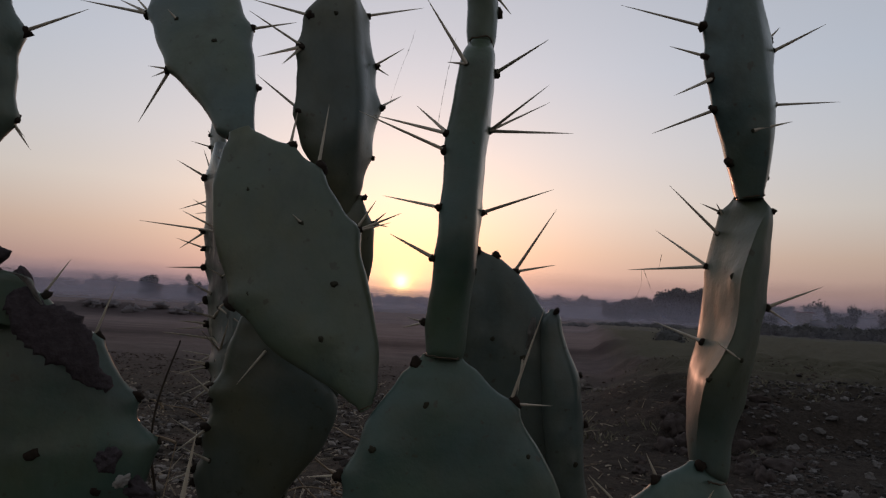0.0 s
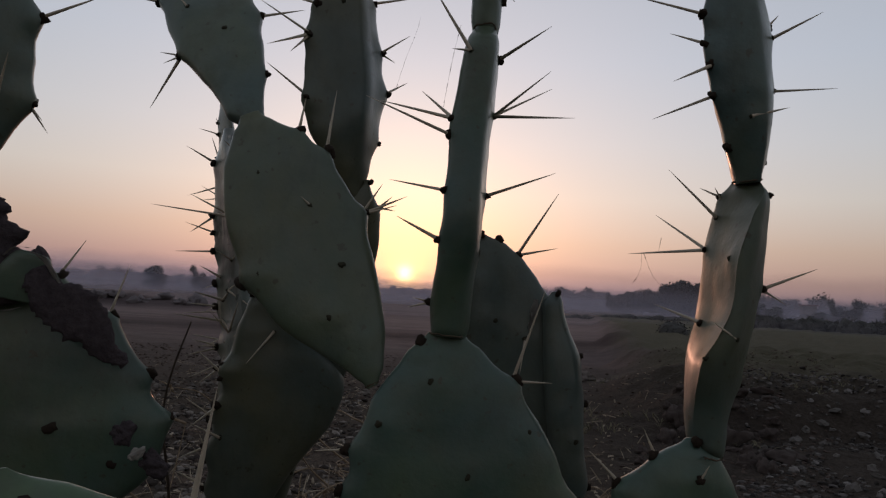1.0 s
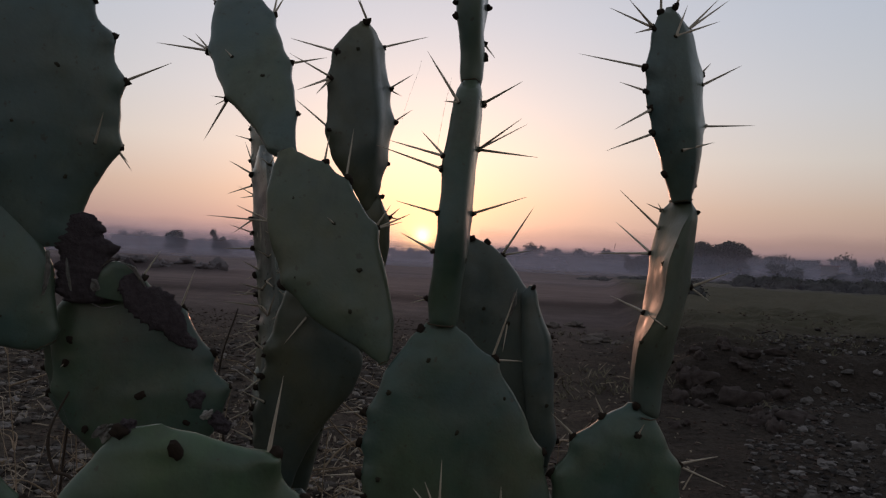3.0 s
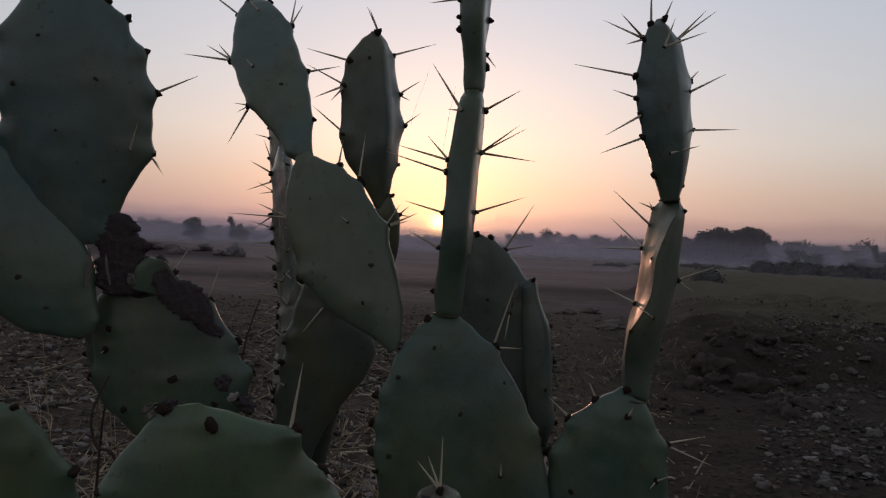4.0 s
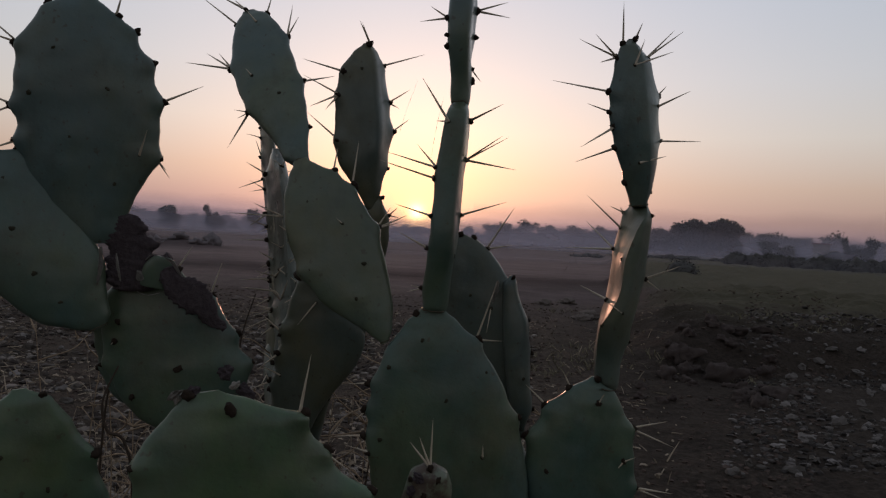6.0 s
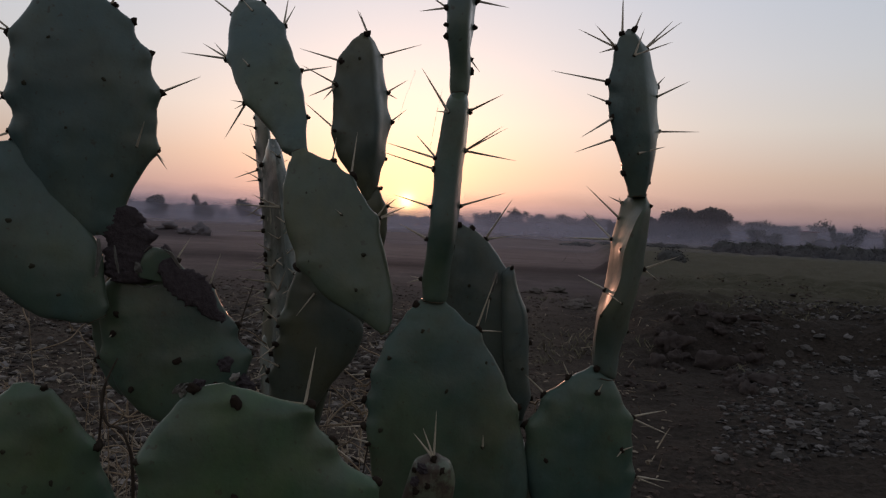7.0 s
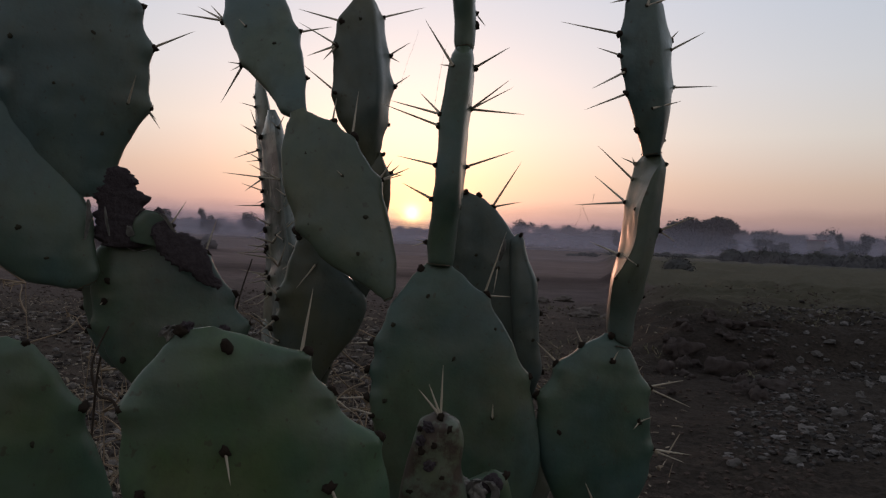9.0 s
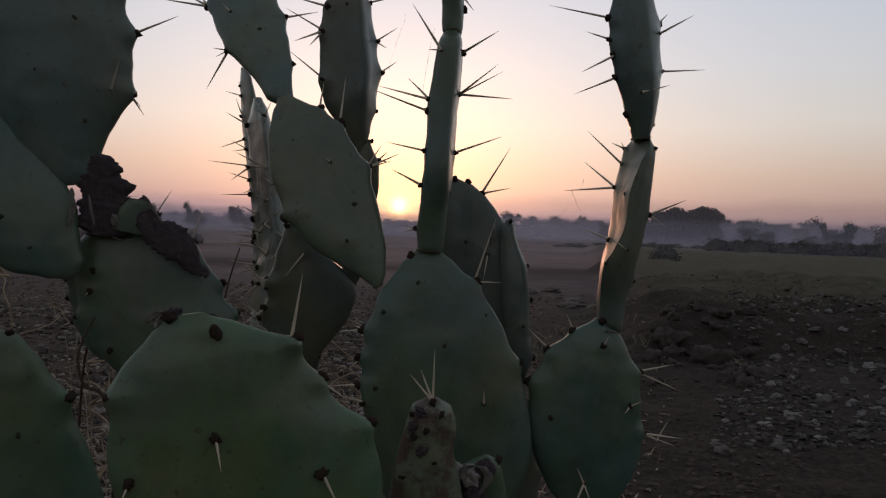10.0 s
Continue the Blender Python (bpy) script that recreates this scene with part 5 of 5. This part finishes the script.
# ---------------------------------------------------------------- dry grass and dead stems round the cactus
def dry_grass(x, y, blades, tall, spread, seed):
    """A dead tuft: bent straw blades and a few broken stems out of one root."""
    r = random.Random(seed)
    root = Vector((x, y, land(x, y)))
    bm = bmesh.new()
    for _ in range(blades):
        a, long = r.uniform(0, 6.28), tall * r.uniform(0.65, 1.08)
        lean, droop, wide = spread * r.uniform(0.1, 1.0), r.uniform(0.0, 0.5), r.uniform(0.0010, 0.0022)
        out = Vector((math.cos(a), math.sin(a), 0))
        kink, rows = r.uniform(-0.12, 0.12), []
        for i in range(8):
            s = i / 7
            p = out * (lean * s * s * tall + 0.02 * r.random()) + Vector((kink * s * s * tall, 0.5 * kink * s * tall, long * (s - droop * s ** 4 * 0.6)))
            side = Vector((-out.y, out.x, 0)) * wide * (1.05 - 0.8 * s)
            rows.append([bm.verts.new(p + q) for q in (side, out * wide * 0.6, -side)])
        for u, v in zip(rows, rows[1:]):
            for j in range(3):
                k = (j + 1) % 3
                bm.faces.new((u[j], u[k], v[k], v[j]))
    ob = new("dry_grass", mesh_from(bm, "dry_grass", straw_dry))
    ob.matrix_basis = Matrix.Translation(root)
    return tagged(ob, "tall dead straw coloured grass tuft beside the cactus", "grass", "dry grass tufts")


dry_grass(-0.16, 1.02, 80, 1.22, 0.30, 1)
dry_grass(-0.05, 1.25, 60, 1.02, 0.30, 2)
dry_grass(-0.74, 0.80, 50, 1.26, 0.35, 8)
dry_grass(-0.58, 1.05, 60, 1.22, 0.45, 9)
dry_grass(-0.62, 0.88, 55, 1.24, 0.25, 3)
dry_grass(-0.52, 0.72, 40, 1.24, 0.20, 4)
dry_grass(-0.95, 1.45, 60, 1.00, 0.35, 5)
dry_grass(-0.40, 1.20, 50, 1.06, 0.30, 6)


def dead_stem(points, thick, label="thin dark dead twig bent beside the cactus"):
    pts = [Vector(p) for p in points]
    stops = list(np.linspace(0, 1, len(pts)))
    bm = bmesh.new()
    rows = []
    n = 40
    path = [Vector([spline([q[a] for q in pts], i / n, stops) for a in range(3)]) for i in range(n + 1)]
    for i, p in enumerate(path):
        way = (path[min(n, i + 1)] - path[max(0, i - 1)]).to_track_quat("Z", "Y")
        w = thick * (1.1 - 0.7 * i / n) * (1 + 0.25 * noise.noise(p * 60))
        rows.append([bm.verts.new(p + way @ Vector((w * math.cos(k * 1.0472), w * math.sin(k * 1.0472), 0))) for k in range(6)])
    for u, v in zip(rows, rows[1:]):
        for j in range(6):
            bm.faces.new((u[j], u[(j + 1) % 6], v[(j + 1) % 6], v[j]))
    tagged(new("dead_twig", mesh_from(bm, "dead_twig", twig_mat)), label, "twig", "dead twigs")


def dry_weed(x, y, tall, seed):
    """A dead annual weed: one woody stalk, branched and curled towards the top, with shrivelled seed heads."""
    r = random.Random(seed)
    root = Vector((x, y, land(x, y)))
    bm = bmesh.new()

    def strand(p, way, long, thick, curl, n=14):
        rows, way_points = [], []
        spin = r.uniform(0, 6.28)
        for i in range(n + 1):
            side = way.to_track_quat("Z", "Y")
            w = thick * (1.0 - 0.75 * i / n)
            way_points.append(p.copy())
            rows.append([bm.verts.new(p + side @ Vector((w * math.cos(k * 1.2566), w * math.sin(k * 1.2566), 0))) for k in range(5)])
            way = (way + Vector((math.cos(spin + i * 0.5), math.sin(spin + i * 0.5), r.uniform(-0.8, 0.4))) * curl * (i / n)).normalized()
            p = p + way * long / n
        for u, v in zip(rows, rows[1:]):
            for j in range(5):
                bm.faces.new((u[j], u[(j + 1) % 5], v[(j + 1) % 5], v[j]))
        return way_points

    stalk = strand(Vector((0, 0, 0)), Vector((r.uniform(-0.08, 0.08), r.uniform(-0.08, 0.08), 1)).normalized(), tall, 0.0026, 0.05, 24)
    for _ in range(16):
        a = r.uniform(0, 6.28)
        tip = strand(stalk[r.randint(13, 24)], Vector((math.cos(a), math.sin(a), r.uniform(0.1, 0.9))).normalized(), r.uniform(0.06, 0.17), 0.0018, 0.45)[-1]
        for _ in range(3):
            d = Vector((r.gauss(0, 1), r.gauss(0, 1), r.gauss(0, 1))).normalized()
            strand(tip - d * 0.004, d, r.uniform(0.010, 0.022), 0.0016, 0.5, 4)
    ob = new("dry_weed", mesh_from(bm, "dry_weed", stalk_mat))
    ob.matrix_basis = Matrix.Translation(root)
    return tagged(ob, "dead branched brown weed standing behind the cactus", "weed", "dead weeds")


for n, (x, y, tall) in enumerate(((-0.47, 0.72, 1.36), (-0.55, 0.80, 1.32), (-0.42, 0.78, 1.30), (-0.66, 0.95, 1.34), (-0.50, 1.00, 1.27), (-0.36, 0.85, 1.26), (-0.19, 0.90, 1.26), (-0.13, 0.98, 1.24), (-0.07, 0.90, 1.22), (-0.85, 1.2, 1.28), (-0.16, 0.84, 1.25), (0.16, 1.15, 1.17), (0.14, 0.95, 1.20), (-0.10, 0.80, 1.27), (-0.165, 0.95, 1.29))):
    dry_weed(x, y, tall, 300 + n)

g = land(-0.36, 0.5)
dead_stem([(-0.30, 0.47, g), (-0.31, 0.45, 0.7), (-0.30, 0.43, 1.16), (-0.306, 0.42, 1.255), (-0.326, 0.42, 1.27), (-0.332, 0.42, 1.30), (-0.322, 0.43, 1.335)], 0.0022)
dead_stem([(-0.42, 0.60, g), (-0.43, 0.60, 0.8), (-0.42, 0.60, 1.22), (-0.405, 0.60, 1.30), (-0.43, 0.62, 1.37)], 0.0020)
dead_stem([(-0.21, 0.60, g), (-0.22, 0.60, 0.8), (-0.235, 0.60, 1.20), (-0.25, 0.60, 1.32), (-0.235, 0.61, 1.40)], 0.0018)
dead_stem([(-0.10, 0.80, g), (-0.12, 0.80, 0.7), (-0.10, 0.80, 1.12), (-0.06, 0.80, 1.18), (-0.02, 0.82, 1.20)], 0.0018)


def cobweb(strands, label):
    """Loose web threads hung between spines, with specks of chaff caught on them; the thing is an empty with a mesh for each thread."""
    web = thing("cobweb", Matrix.Translation(strands[0][0]), label, "cobweb", "cobwebs")
    r = random.Random(len(strands) * 7 + 1)
    for line in strands:
        pts = [Vector(p) - Vector(strands[0][0]) for p in line]
        stops = list(np.linspace(0, 1, len(pts)))
        n = 48
        path = [Vector([spline([q[a] for q in pts], i / n, stops) for a in range(3)]) for i in range(n + 1)]
        bm = bmesh.new()
        rows = []
        for i, p in enumerate(path):
            way = (path[min(n, i + 1)] - path[max(0, i - 1)]).to_track_quat("Z", "Y")
            w = 0.00007 + (0.00022 * r.random() if noise.noise(p * 160) > 0.12 else 0.0)
            rows.append([bm.verts.new(p + way @ Vector((w * math.cos(k * 1.5708), w * math.sin(k * 1.5708), 0))) for k in range(4)])
        for u, v in zip(rows, rows[1:]):
            for j in range(4):
                bm.faces.new((u[j], u[(j + 1) % 4], v[(j + 1) % 4], v[j]))
        part("thread", mesh_from(bm, "thread", twig_mat), web)


WEB = "fine cobweb thread with caught chaff between cactus spines"
cobweb([[(-0.0368, 0.545, 1.670), (-0.0382, 0.545, 1.6626), (-0.0421, 0.550, 1.6525), (-0.0474, 0.550, 1.6368), (-0.0532, 0.550, 1.615), (-0.0545, 0.552, 1.608)]], WEB)
cobweb([[(-0.0022, 0.467, 1.634), (-0.0063, 0.468, 1.6128), (-0.0087, 0.468, 1.5972), (-0.0116, 0.468, 1.5747), (-0.0121, 0.468, 1.569)]], WEB)
cobweb([[(0.1525, 0.530, 1.4783), (0.1524, 0.530, 1.4676), (0.1500, 0.530, 1.460), (0.1462, 0.530, 1.4541)],
        [(0.1543, 0.530, 1.4784), (0.1604, 0.530, 1.4636), (0.1650, 0.528, 1.456), (0.1715, 0.525, 1.4495)],
        [(0.1649, 0.520, 1.4904), (0.1634, 0.520, 1.4816), (0.1630, 0.522, 1.4790)]], WEB)
